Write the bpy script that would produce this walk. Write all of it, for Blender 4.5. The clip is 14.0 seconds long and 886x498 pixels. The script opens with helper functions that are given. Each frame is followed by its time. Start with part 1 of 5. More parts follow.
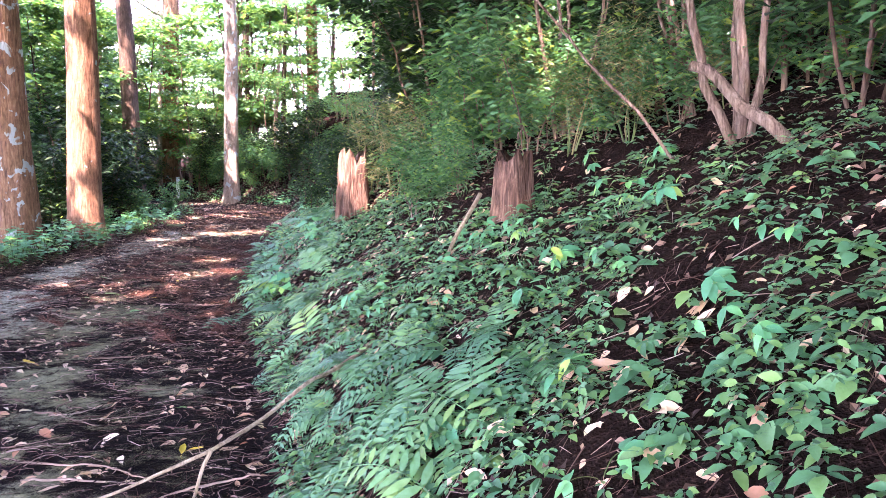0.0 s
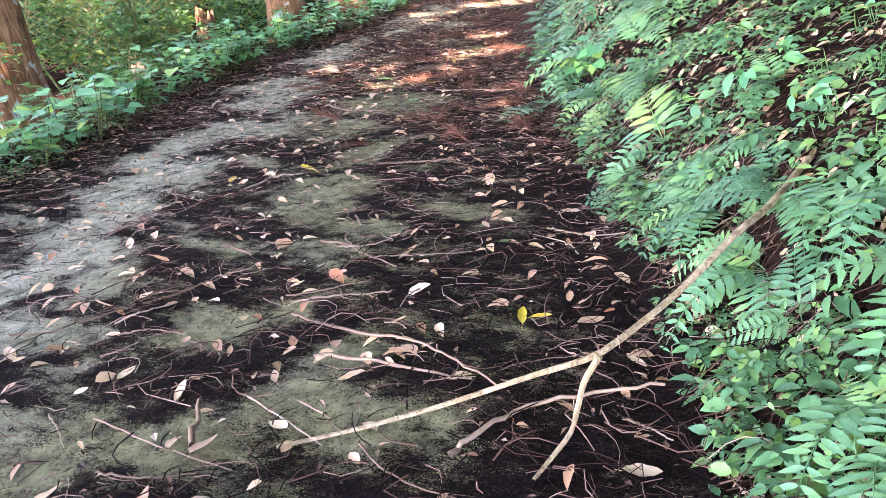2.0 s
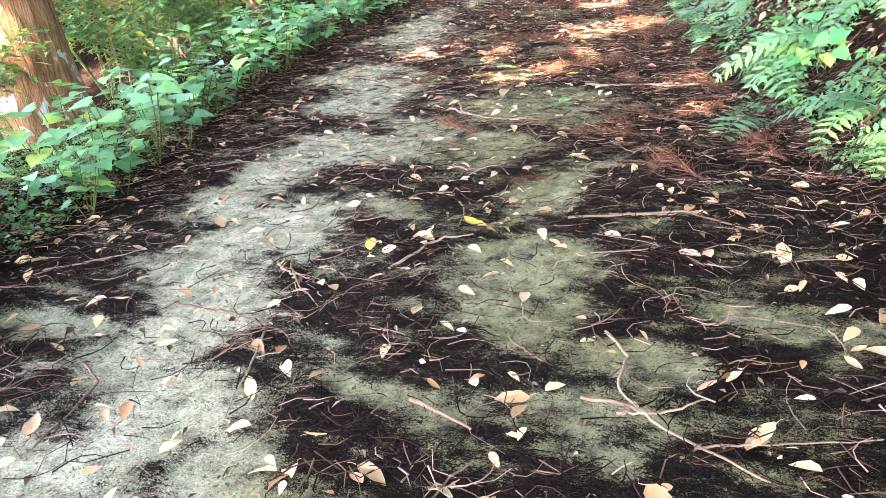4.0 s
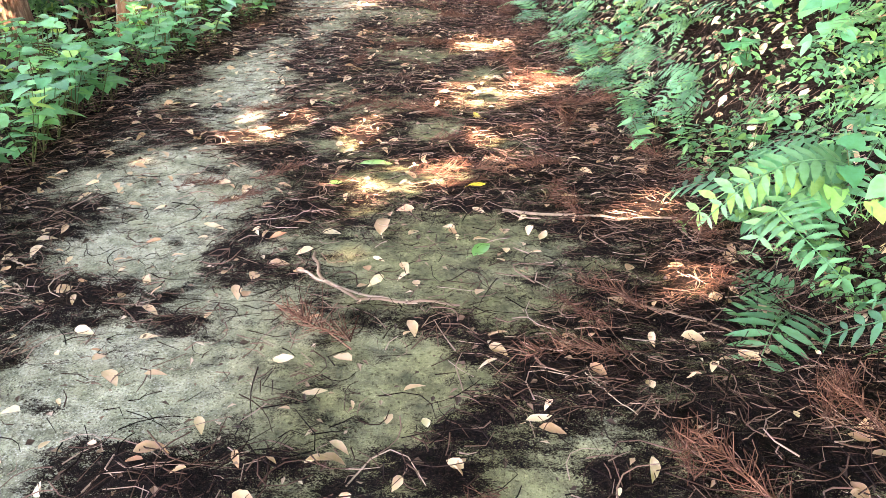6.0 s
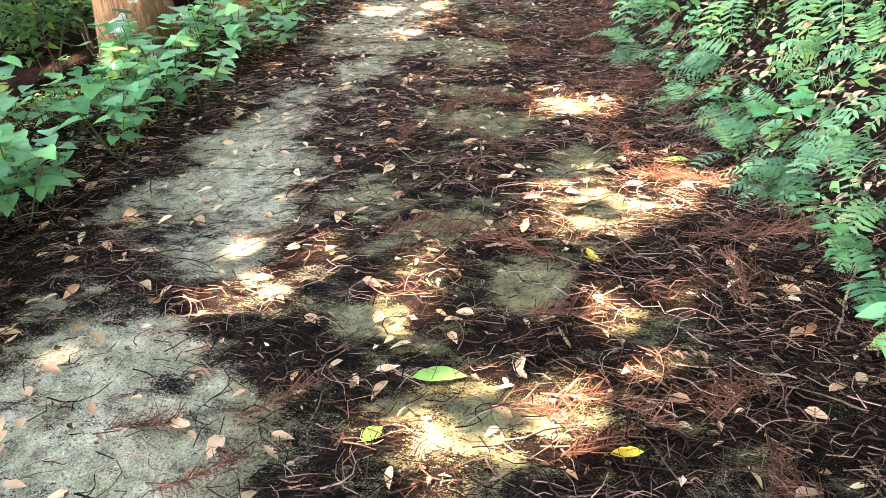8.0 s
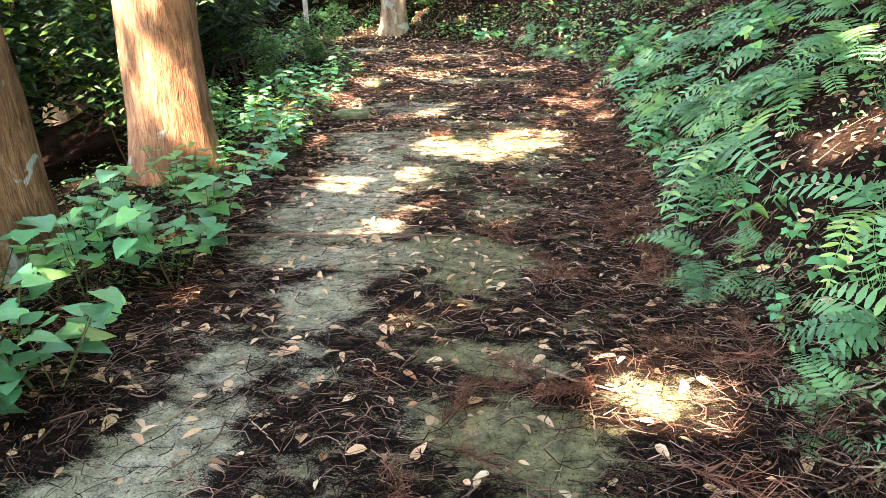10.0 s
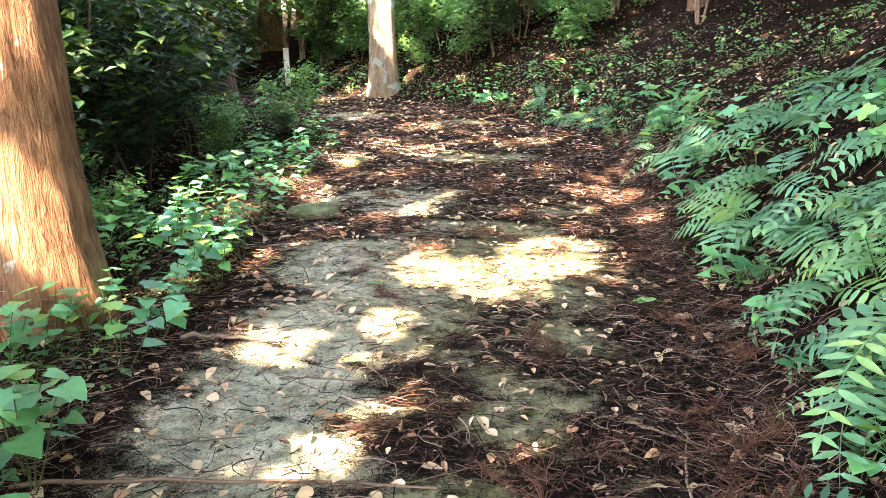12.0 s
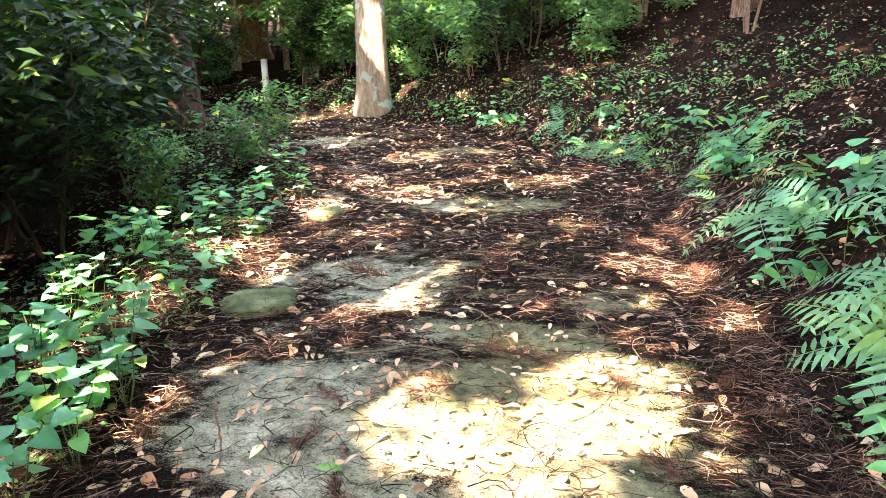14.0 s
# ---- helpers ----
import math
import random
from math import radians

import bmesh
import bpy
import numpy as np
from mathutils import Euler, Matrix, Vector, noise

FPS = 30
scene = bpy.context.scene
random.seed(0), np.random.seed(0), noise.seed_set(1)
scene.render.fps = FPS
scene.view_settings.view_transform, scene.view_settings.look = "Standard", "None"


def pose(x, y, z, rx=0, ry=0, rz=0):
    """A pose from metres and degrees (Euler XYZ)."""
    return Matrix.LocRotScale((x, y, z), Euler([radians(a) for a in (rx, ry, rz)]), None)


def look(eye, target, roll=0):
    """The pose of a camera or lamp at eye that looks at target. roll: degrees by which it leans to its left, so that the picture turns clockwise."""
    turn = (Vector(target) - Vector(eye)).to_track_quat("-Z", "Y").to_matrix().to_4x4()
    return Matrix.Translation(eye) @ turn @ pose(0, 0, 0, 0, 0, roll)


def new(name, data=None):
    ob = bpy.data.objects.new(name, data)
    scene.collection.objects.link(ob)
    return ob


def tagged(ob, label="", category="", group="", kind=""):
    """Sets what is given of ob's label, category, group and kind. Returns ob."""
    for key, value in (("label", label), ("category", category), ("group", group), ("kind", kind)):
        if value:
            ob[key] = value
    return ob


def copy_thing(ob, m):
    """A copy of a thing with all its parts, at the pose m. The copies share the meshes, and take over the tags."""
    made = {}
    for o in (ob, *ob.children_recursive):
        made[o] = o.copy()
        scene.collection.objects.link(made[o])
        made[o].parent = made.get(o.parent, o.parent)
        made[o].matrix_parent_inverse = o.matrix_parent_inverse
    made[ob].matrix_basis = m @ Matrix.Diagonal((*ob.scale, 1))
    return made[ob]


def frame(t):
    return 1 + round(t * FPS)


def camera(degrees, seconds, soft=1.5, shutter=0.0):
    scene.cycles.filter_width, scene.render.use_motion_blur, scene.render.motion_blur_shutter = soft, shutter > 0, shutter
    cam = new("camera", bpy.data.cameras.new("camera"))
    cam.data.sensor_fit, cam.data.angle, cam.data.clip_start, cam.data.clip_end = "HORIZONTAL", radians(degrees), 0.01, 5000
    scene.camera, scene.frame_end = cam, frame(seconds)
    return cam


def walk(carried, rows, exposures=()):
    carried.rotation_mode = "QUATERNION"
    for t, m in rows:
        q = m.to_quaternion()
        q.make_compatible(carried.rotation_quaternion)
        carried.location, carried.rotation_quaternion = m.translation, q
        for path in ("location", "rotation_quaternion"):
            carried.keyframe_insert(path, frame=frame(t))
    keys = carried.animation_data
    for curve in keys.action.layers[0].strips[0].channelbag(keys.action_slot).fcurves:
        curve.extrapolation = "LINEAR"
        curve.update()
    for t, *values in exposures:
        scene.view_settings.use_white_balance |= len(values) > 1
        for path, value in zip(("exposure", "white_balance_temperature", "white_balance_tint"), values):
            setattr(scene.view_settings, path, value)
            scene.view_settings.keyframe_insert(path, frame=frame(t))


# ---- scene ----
EXPOSURE = 4.92
cam = camera(61.9, 14.0, soft=0.8)
METRES, EYE, TILT, LEAN, TURN = 13.6, 1.65, 0.0, 0.0, 0.0
ROWS = [
    (0.0, 0.0, 0.0, 0.0, 0.45, -7.27, -0.82),
    (0.5, -0.0052, 0.0344, -0.003, 5.22, -8.31, 0.63),
    (1.0, -0.0112, 0.0555, -0.0131, 10.5, -9.91, 2.22),
    (1.5, -0.0363, 0.081, -0.0121, 15.1, -14.52, 3.51),
    (2.0, -0.0621, 0.1105, -0.0196, 18.51, -23.79, 4.26),
    (2.5, -0.0872, 0.1342, -0.0178, 22.2, -29.94, 5.31),
    (3.0, -0.1111, 0.1481, -0.011, 24.0, -30.69, 6.18),
    (3.5, -0.1382, 0.1724, -0.0186, 23.08, -28.29, 6.18),
    (4.0, -0.1626, 0.1985, -0.02, 19.62, -26.7, 5.24),
    (6.5, -0.226, 0.3767, -0.0096, 7.2, -29.05, 0.95),
    (7.0, -0.2389, 0.4081, -0.0153, 8.46, -29.41, 1.36),
    (7.5, -0.2441, 0.4385, -0.0145, 9.6, -29.63, 1.63),
    (8.0, -0.2504, 0.4734, -0.0098, 10.43, -29.62, 1.88),
    (8.5, -0.2653, 0.509, -0.0111, 10.52, -29.1, 1.93),
    (9.0, -0.2775, 0.5434, -0.0065, 9.28, -27.16, 1.41),
    (11.5, -0.2995, 0.727, 0.0, 6.64, -18.01, 0.78),
    (12.0, -0.3042, 0.762, -0.0044, 7.21, -18.51, 0.94),
    (12.5, -0.3072, 0.793, -0.0078, 7.27, -18.5, 0.93),
    (13.0, -0.3156, 0.8249, -0.0012, 7.2, -18.32, 0.95),
    (13.5, -0.3149, 0.8628, 0.0005, 7.15, -18.11, 0.99),
    (14.0, -0.3199, 0.8922, -0.0044, 7.14, -18.15, 0.98),
]
walk(cam, [(t, pose(0, 0, EYE, TILT, LEAN, TURN) @ pose(METRES * x, METRES * y, METRES * z, 90 + pitch, roll, yaw)) for t, x, y, z, yaw, pitch, roll in ROWS], exposures=[(0.0, EXPOSURE + 0.25, 6550, 60), (1.5, EXPOSURE + 0.38, 7000, 54), (3.0, EXPOSURE + 1.12, 7900, 36), (4.2, EXPOSURE + 1.15, 8150, 36), (6.5, EXPOSURE + 1.0, 8500, 35), (8.0, EXPOSURE + 0.88, 8400, 32), (9.0, EXPOSURE + 0.5, 8300, 28), (11.5, EXPOSURE + 0.64, 8250, 30), (14.0, EXPOSURE + 0.68, 8100, 31)])

# ---- light ----
SUN_AZIMUTH, SUN_HEIGHT = radians(212), radians(56)   # clockwise from +y; where the sun stands
SUN = Vector((math.sin(SUN_AZIMUTH) * math.cos(SUN_HEIGHT), math.cos(SUN_AZIMUTH) * math.cos(SUN_HEIGHT), math.sin(SUN_HEIGHT)))
world = bpy.data.worlds.new("world")
scene.world = world
world.use_nodes = True
sky = world.node_tree.nodes.new("ShaderNodeTexSky")
sky.sky_type, sky.sun_disc, sky.sun_elevation, sky.sun_rotation = "NISHITA", False, SUN_HEIGHT, SUN_AZIMUTH
back = world.node_tree.nodes["Background"]
back.inputs["Strength"].default_value = 0.15
world.node_tree.links.new(sky.outputs["Color"], back.inputs["Color"])
sun_lamp = bpy.data.lights.new("sun", "SUN")
sun_lamp.energy, sun_lamp.angle, sun_lamp.color = 2.1, radians(0.5), (1.0, 0.9, 0.76)
new("sun", sun_lamp).matrix_world = look(SUN * 60, (0, 0, 0))

rng = np.random.default_rng(7)


# ---- materials ----
class Mat:
    """A principled material with a few shorthand nodes."""

    def __init__(self, name, rough=0.7, spec=0.3):
        self.m = bpy.data.materials.new(name)
        self.m.use_nodes = True
        self.t = self.m.node_tree
        self.p = self.t.nodes["Principled BSDF"]
        self.p.inputs["Roughness"].default_value = rough
        self.p.inputs["Specular IOR Level"].default_value = spec

    def node(self, kind, **values):
        n = self.t.nodes.new("ShaderNode" + kind)
        for k, v in values.items():
            n.inputs[k.replace("_", " ")].default_value = v
        return n

    def link(self, a, b):
        self.t.links.new(a, b)

    def place(self, sx=1.0, sy=1.0, sz=1.0, own=False):
        """Coordinates in metres, of the world or of the object."""
        if own:
            src = self.t.nodes.new("ShaderNodeTexCoord").outputs["Object"]
        else:
            src = self.t.nodes.new("ShaderNodeNewGeometry").outputs["Position"]
        mp = self.node("Mapping", Scale=(sx, sy, sz))
        self.link(src, mp.inputs["Vector"])
        return mp.outputs["Vector"]

    def noise(self, scale, detail=4.0, rough=0.55, vec=None, warp=0.0):
        n = self.node("TexNoise", Scale=scale, Detail=detail, Roughness=rough, Distortion=warp)
        self.link(vec if vec is not None else self.place(), n.inputs["Vector"])
        return n.outputs["Fac"]

    def step(self, fac, lo, hi, a=0.0, b=1.0):
        n = self.node("MapRange", From_Min=lo, From_Max=hi, To_Min=a, To_Max=b)
        self.link(fac, n.inputs["Value"])
        return n.outputs["Result"]

    def calc(self, op, a, b):
        n = self.t.nodes.new("ShaderNodeMath")
        n.operation = op
        for i, v in enumerate((a, b)):
            if isinstance(v, (int, float)):
                n.inputs[i].default_value = v
            else:
                self.link(v, n.inputs[i])
        return n.outputs[0]

    def mix(self, fac, a, b, blend="MIX"):
        n = self.t.nodes.new("ShaderNodeMix")
        n.data_type, n.blend_type = "RGBA", blend
        for i, v in ((0, fac), (6, a), (7, b)):
            if isinstance(v, (int, float)):
                n.inputs[i].default_value = v
            elif isinstance(v, tuple):
                n.inputs[i].default_value = (*v, 1.0)
            else:
                self.link(v, n.inputs[i])
        return n.outputs[2]

    def ramp(self, fac, *stops):
        n = self.t.nodes.new("ShaderNodeValToRGB")
        el = n.color_ramp.elements
        while len(el) < len(stops):
            el.new(0.5)
        for e, (at, c) in zip(el, stops):
            e.position, e.color = at, (*c, 1.0)
        self.link(fac, n.inputs["Fac"])
        return n.outputs["Color"]

    def island(self):
        """A chance number for each leaf, or strand, of each object."""
        a = self.t.nodes.new("ShaderNodeNewGeometry").outputs["Random Per Island"]
        b = self.t.nodes.new("ShaderNodeObjectInfo").outputs["Random"]
        return self.calc("FRACT", self.calc("ADD", a, b), 0.0)

    def attribute(self, name):
        n = self.t.nodes.new("ShaderNodeAttribute")
        n.attribute_name = name
        return n.outputs["Fac"]

    def bump(self, height, strength=0.4, distance=0.02):
        n = self.node("Bump", Strength=strength, Distance=distance)
        self.link(height, n.inputs["Height"])
        self.link(n.outputs["Normal"], self.p.inputs["Normal"])

    def color(self, c):
        self.link(c, self.p.inputs["Base Color"])
        return self

    def translucent(self, c, share):
        """Lets light through, as a leaf does."""
        tr = self.t.nodes.new("ShaderNodeBsdfTranslucent")
        self.link(c, tr.inputs["Color"])
        mx = self.t.nodes.new("ShaderNodeMixShader")
        mx.inputs[0].default_value = share
        out = self.t.nodes["Material Output"]
        self.link(self.p.outputs["BSDF"], mx.inputs[1])
        self.link(tr.outputs["BSDF"], mx.inputs[2])
        self.link(mx.outputs[0], out.inputs["Surface"])
        return self


def leaf_material(name, *stops, share=0.35, rough=0.42, blotch=25.0, spec=0.28, whole=False):
    m = Mat(name, rough, spec)
    pick = m.island()
    if whole:                                  # one shade for a frond, leaflets that hardly differ
        pick = m.calc("ADD", m.calc("MULTIPLY", m.t.nodes.new("ShaderNodeObjectInfo").outputs["Random"], 0.78), m.calc("MULTIPLY", pick, 0.22))
    c = m.ramp(pick, *stops)
    n = m.noise(blotch, 3.0)
    c = m.mix(m.step(n, 0.35, 0.7), c, m.mix(1.0, c, (0.72, 0.8, 0.62), "MULTIPLY"))
    m.color(c)
    m.bump(m.noise(140.0, 2.0), 0.25, 0.004)
    bright = m.mix(1.0, c, (1.5, 1.55, 0.8), "MULTIPLY")
    return m.translucent(bright, share).m


FERN = leaf_material("fern_green", (0.0, (0.025, 0.105, 0.06)), (0.35, (0.065, 0.215, 0.12)), (0.75, (0.125, 0.30, 0.15)), (1.0, (0.23, 0.36, 0.09)), whole=True)
VERGE = leaf_material("broad_leaf_green", (0.0, (0.03, 0.18, 0.09)), (0.5, (0.07, 0.31, 0.165)), (0.9, (0.13, 0.41, 0.16)), (1.0, (0.29, 0.43, 0.09)))
BUSHLEAF = leaf_material("bush_leaf", (0.0, (0.03, 0.11, 0.05)), (0.5, (0.06, 0.19, 0.085)), (0.9, (0.11, 0.26, 0.085)), (1.0, (0.24, 0.32, 0.06)))
IVY = leaf_material("ground_ivy_green", (0.0, (0.03, 0.12, 0.06)), (0.6, (0.065, 0.21, 0.10)), (1.0, (0.14, 0.28, 0.085)), share=0.25)
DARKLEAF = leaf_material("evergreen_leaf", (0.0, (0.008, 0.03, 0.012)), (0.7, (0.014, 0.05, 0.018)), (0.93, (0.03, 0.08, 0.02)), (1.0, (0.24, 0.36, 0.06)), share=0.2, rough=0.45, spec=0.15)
MAPLE = leaf_material("young_tree_leaf", (0.0, (0.04, 0.13, 0.06)), (0.6, (0.08, 0.21, 0.085)), (1.0, (0.18, 0.28, 0.06)), share=0.36)
CROWN = leaf_material("crown_leaf", (0.0, (0.035, 0.11, 0.035)), (1.0, (0.08, 0.17, 0.04)), share=0.3)
STRAW = leaf_material("dry_bamboo_leaf", (0.0, (0.30, 0.24, 0.13)), (0.35, (0.17, 0.17, 0.07)), (0.7, (0.09, 0.15, 0.05)), (1.0, (0.06, 0.12, 0.04)), share=0.3)
DEAD = leaf_material("dead_leaf", (0.0, (0.58, 0.35, 0.23)), (0.3, (0.66, 0.44, 0.31)), (0.55, (0.38, 0.19, 0.11)), (0.8, (0.70, 0.54, 0.39)), (1.0, (0.36, 0.14, 0.07)), share=0.1, rough=0.6)
GREENLEAF = leaf_material("fresh_fallen_leaf", (0.0, (0.10, 0.30, 0.07)), (1.0, (0.14, 0.34, 0.08)), share=0.1)
YELLOW = leaf_material("yellow_leaf", (0.0, (0.62, 0.40, 0.04)), (1.0, (0.65, 0.47, 0.07)), share=0.1)


def strand_material(name, *stops):
    m = Mat(name, 0.85, 0.08)
    c = m.ramp(m.island(), *stops)
    m.color(m.mix(m.noise(60.0), c, m.mix(1.0, c, (0.55, 0.5, 0.48), "MULTIPLY")))
    return m.m


NEEDLE = strand_material("conifer_litter", (0.0, (0.005, 0.003, 0.0025)), (0.45, (0.015, 0.009, 0.007)), (0.68, (0.075, 0.042, 0.031)), (0.86, (0.24, 0.15, 0.115)), (1.0, (0.46, 0.34, 0.27)))
DRYNEEDLE = strand_material("dry_needles", (0.0, (0.012, 0.007, 0.005)), (0.45, (0.05, 0.029, 0.021)), (0.8, (0.16, 0.098, 0.07)), (1.0, (0.34, 0.24, 0.175)))
TWIG = strand_material("dead_twig", (0.0, (0.16, 0.11, 0.075)), (0.6, (0.27, 0.20, 0.14)), (1.0, (0.42, 0.34, 0.25)))
STEM = strand_material("green_stem", (0.0, (0.05, 0.10, 0.03)), (1.0, (0.12, 0.13, 0.05)))


def bark_material(name, deep, mid, pale, lichen=0.0, rings=26.0):
    m = Mat(name, 0.85, 0.15)
    flow = m.noise(1.0, 6.0, 0.6, m.place(rings, rings, 2.6, own=True), 1.4)
    blot = m.noise(2.3, 3.0, vec=m.place(own=True))
    scale = m.noise(1.0, 5.0, 0.65, m.place(rings * 0.6, rings * 0.6, 7.0, own=True), 0.8)
    flow = m.calc("ADD", m.calc("MULTIPLY", flow, 0.6), m.calc("MULTIPLY", scale, 0.4))
    c = m.ramp(flow, (0.34, deep), (0.5, mid), (0.66, pale))
    c = m.mix(m.step(blot, 0.35, 0.7), c, m.mix(1.0, c, (0.7, 0.72, 0.66), "MULTIPLY"))
    if lichen:
        spots = m.noise(5.5, 3.0, vec=m.place(1, 1, 0.7, own=True), warp=0.5)
        c = m.mix(m.step(spots, 1 - lichen, 1.03 - lichen), c, (0.28, 0.35, 0.32))
    m.color(c)
    m.bump(flow, 1.0, 0.05)
    return m.m


BRANCH = bark_material("weathered_branch", (0.16, 0.12, 0.07), (0.36, 0.29, 0.18), (0.50, 0.42, 0.28), 0.0, 40.0)
BARK_RED = bark_material("cedar_bark", (0.07, 0.035, 0.02), (0.23, 0.12, 0.065), (0.38, 0.225, 0.13), 0.33)
BARK_GREY = bark_material("lichened_cedar_bark", (0.06, 0.033, 0.018), (0.21, 0.115, 0.058), (0.35, 0.215, 0.12), 0.43)
BARK_PALE = bark_material("pale_bark", (0.12, 0.09, 0.065), (0.28, 0.22, 0.165), (0.42, 0.35, 0.27), 0.40, 14.0)
BARK_DARK = bark_material("dark_bark", (0.04, 0.028, 0.02), (0.10, 0.065, 0.045), (0.17, 0.115, 0.08), 0.28)
SHRUB_BARK = bark_material("shrub_bark", (0.07, 0.045, 0.03), (0.19, 0.135, 0.095), (0.34, 0.26, 0.19), 0.0, 40.0)


def stump_wood():
    m = Mat("rotten_wood", 0.9, 0.1)
    g = m.noise(1.0, 5.0, 0.65, m.place(30, 30, 3.5, own=True), 0.5)
    m.color(m.ramp(g, (0.34, (0.035, 0.021, 0.014)), (0.52, (0.11, 0.065, 0.042)), (0.78, (0.33, 0.22, 0.145))))
    m.bump(g, 1.0, 0.04)
    return m.m


STUMP = stump_wood()


def soil():
    m = Mat("forest_soil", 1.0, 0.0)
    a, b = m.noise(3.0, 6.0, 0.7), m.noise(45.0, 4.0, 0.7)
    c = m.ramp(a, (0.3, (0.006, 0.004, 0.0035)), (0.55, (0.015, 0.010, 0.008)), (0.75, (0.036, 0.024, 0.019)))
    c = m.mix(m.step(b, 0.55, 0.75), c, (0.07, 0.046, 0.036))
    m.color(c)
    m.bump(m.calc("ADD", b, a), 1.0, 0.05)
    return m.m


def concrete():
    m = Mat("weathered_concrete", 0.95, 0.05)
    fine, mid, big = m.noise(160.0, 3.0, 0.7), m.noise(14.0, 5.0, 0.65), m.noise(1.7, 4.0)
    c = m.ramp(mid, (0.3, (0.13, 0.14, 0.10)), (0.55, (0.345, 0.355, 0.258)), (0.75, (0.47, 0.475, 0.36)))
    c = m.mix(m.step(fine, 0.56, 0.66), c, (0.50, 0.50, 0.44))
    c = m.mix(m.step(fine, 0.44, 0.36), c, (0.09, 0.09, 0.075))
    c = m.mix(m.step(m.noise(4.5, 6.0, 0.7), 0.4, 0.68), c, m.mix(1.0, c, (0.52, 0.55, 0.46), "MULTIPLY"))
    wet = m.attribute("moss")
    moss = m.mix(m.step(mid, 0.3, 0.7), (0.045, 0.05, 0.03), (0.22, 0.22, 0.11))
    c = m.mix(m.calc("MULTIPLY", wet, m.step(big, 0.25, 0.55, 0.55, 1.0)), c, moss)
    c = m.mix(m.step(m.noise(75.0, 4.0, 0.75), 0.54, 0.64), c, m.mix(1.0, c, (0.38, 0.36, 0.34), "MULTIPLY"))
    c = m.mix(m.step(m.noise(110.0, 3.0, 0.7), 0.57, 0.66), c, m.mix(1.0, c, (1.6, 1.55, 1.5), "MULTIPLY"))
    fibre = m.noise(1.0, 4.0, 0.65, m.place(65, 115, 60), 2.6)
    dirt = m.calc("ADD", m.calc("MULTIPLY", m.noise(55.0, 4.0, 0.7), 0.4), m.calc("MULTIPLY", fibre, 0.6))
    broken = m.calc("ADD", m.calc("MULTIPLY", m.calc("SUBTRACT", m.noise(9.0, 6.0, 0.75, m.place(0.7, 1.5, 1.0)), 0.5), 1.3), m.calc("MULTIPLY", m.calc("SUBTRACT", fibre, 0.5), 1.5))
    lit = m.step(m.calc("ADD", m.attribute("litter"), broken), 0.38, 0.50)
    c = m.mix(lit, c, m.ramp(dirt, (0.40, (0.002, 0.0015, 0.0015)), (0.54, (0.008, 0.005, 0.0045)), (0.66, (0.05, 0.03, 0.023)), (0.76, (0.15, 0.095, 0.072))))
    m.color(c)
    m.bump(m.calc("ADD", m.calc("MULTIPLY", lit, dirt), m.calc("MULTIPLY", m.calc("ADD", mid, fine), 0.25)), 0.8, 0.03)
    return m.m


SOIL, CONCRETE = soil(), concrete()


# ---- the lie of the land ----
EDGE_R = np.array([(-30, 2.5), (-4, 0.4), (0, -0.35), (3.4, -0.85), (5, -1.3), (6.4, -1.8), (8, -2.2), (9.3, -2.6), (11, -3.0), (13, -3.25), (17, -3.35),
                   (19.2, -3.45), (20.5, -4.3), (21.9, -5.4), (23.2, -6.9), (24.8, -9.2), (27, -12.6), (60, -60)])
EDGE_L = np.array([(-30, -2.5), (-4, -4.0), (0, -4.6), (4, -5.05), (6, -5.35), (8.6, -5.9), (10, -5.95), (12, -5.85), (15, -6.1), (17.7, -6.35),
                   (19.5, -6.75), (21, -7.9), (22.6, -9.6), (24.5, -12.2), (28, -18.0), (60, -66)])
RISE = np.array([(0, 0), (0.3, 0.12), (0.6, 0.38), (0.8, 0.56), (1.2, 0.82), (1.5, 1.0), (1.85, 1.25), (2.75, 1.75), (4, 2.25), (6, 3.0), (10, 4.3), (18, 5.2), (40, 6), (900, 12)])
FALL = np.array([(0, 0), (0.3, 0.02), (1, -0.02), (2, -0.3), (4, -0.9), (8, -1.6), (20, -2.2), (900, -30)])


def right_edge(y):
    return np.interp(y, EDGE_R[:, 0], EDGE_R[:, 1])


def left_edge(y):
    return np.interp(y, EDGE_L[:, 0], EDGE_L[:, 1])


def wave(x, y, s):
    """Smooth unevenness between -1 and 1, about s metres long."""
    x, y = np.asarray(x) / s, np.asarray(y) / s
    return (np.sin(1.7 * x + 2.3 * y + 1.0) + np.sin(-2.9 * x + 1.3 * y + 2.2) + np.sin(4.1 * x + 3.7 * y) * 0.5 + np.sin(0.9 * x - 5.1 * y + 0.7) * 0.5) / 3


def land(x, y):
    """The height of the ground."""
    x, y = np.asarray(x, float), np.asarray(y, float)
    lean = np.interp(y, [17, 20, 24], [1.0, 0.72, 0.6])
    dr, dl = (x - right_edge(y)) * lean, (left_edge(y) - x) * lean
    level = 1 - 0.85 * np.clip((y - 23) / 3, 0, 1) * np.clip((-5.5 - x) / 3.5, 0, 1)
    h = np.interp(dr, RISE[:, 0], RISE[:, 1]) * level + np.interp(dl, FALL[:, 0], FALL[:, 1])
    rough = np.clip(np.maximum(dr, dl) / 0.5, 0, 1)
    h = h + rough * (0.10 * wave(x, y, 1.3) + 0.035 * wave(x + 3, y, 0.35))
    return h + 0.012 * wave(x, y, 0.8)


def spot(x, y):
    return float(land(x, y))


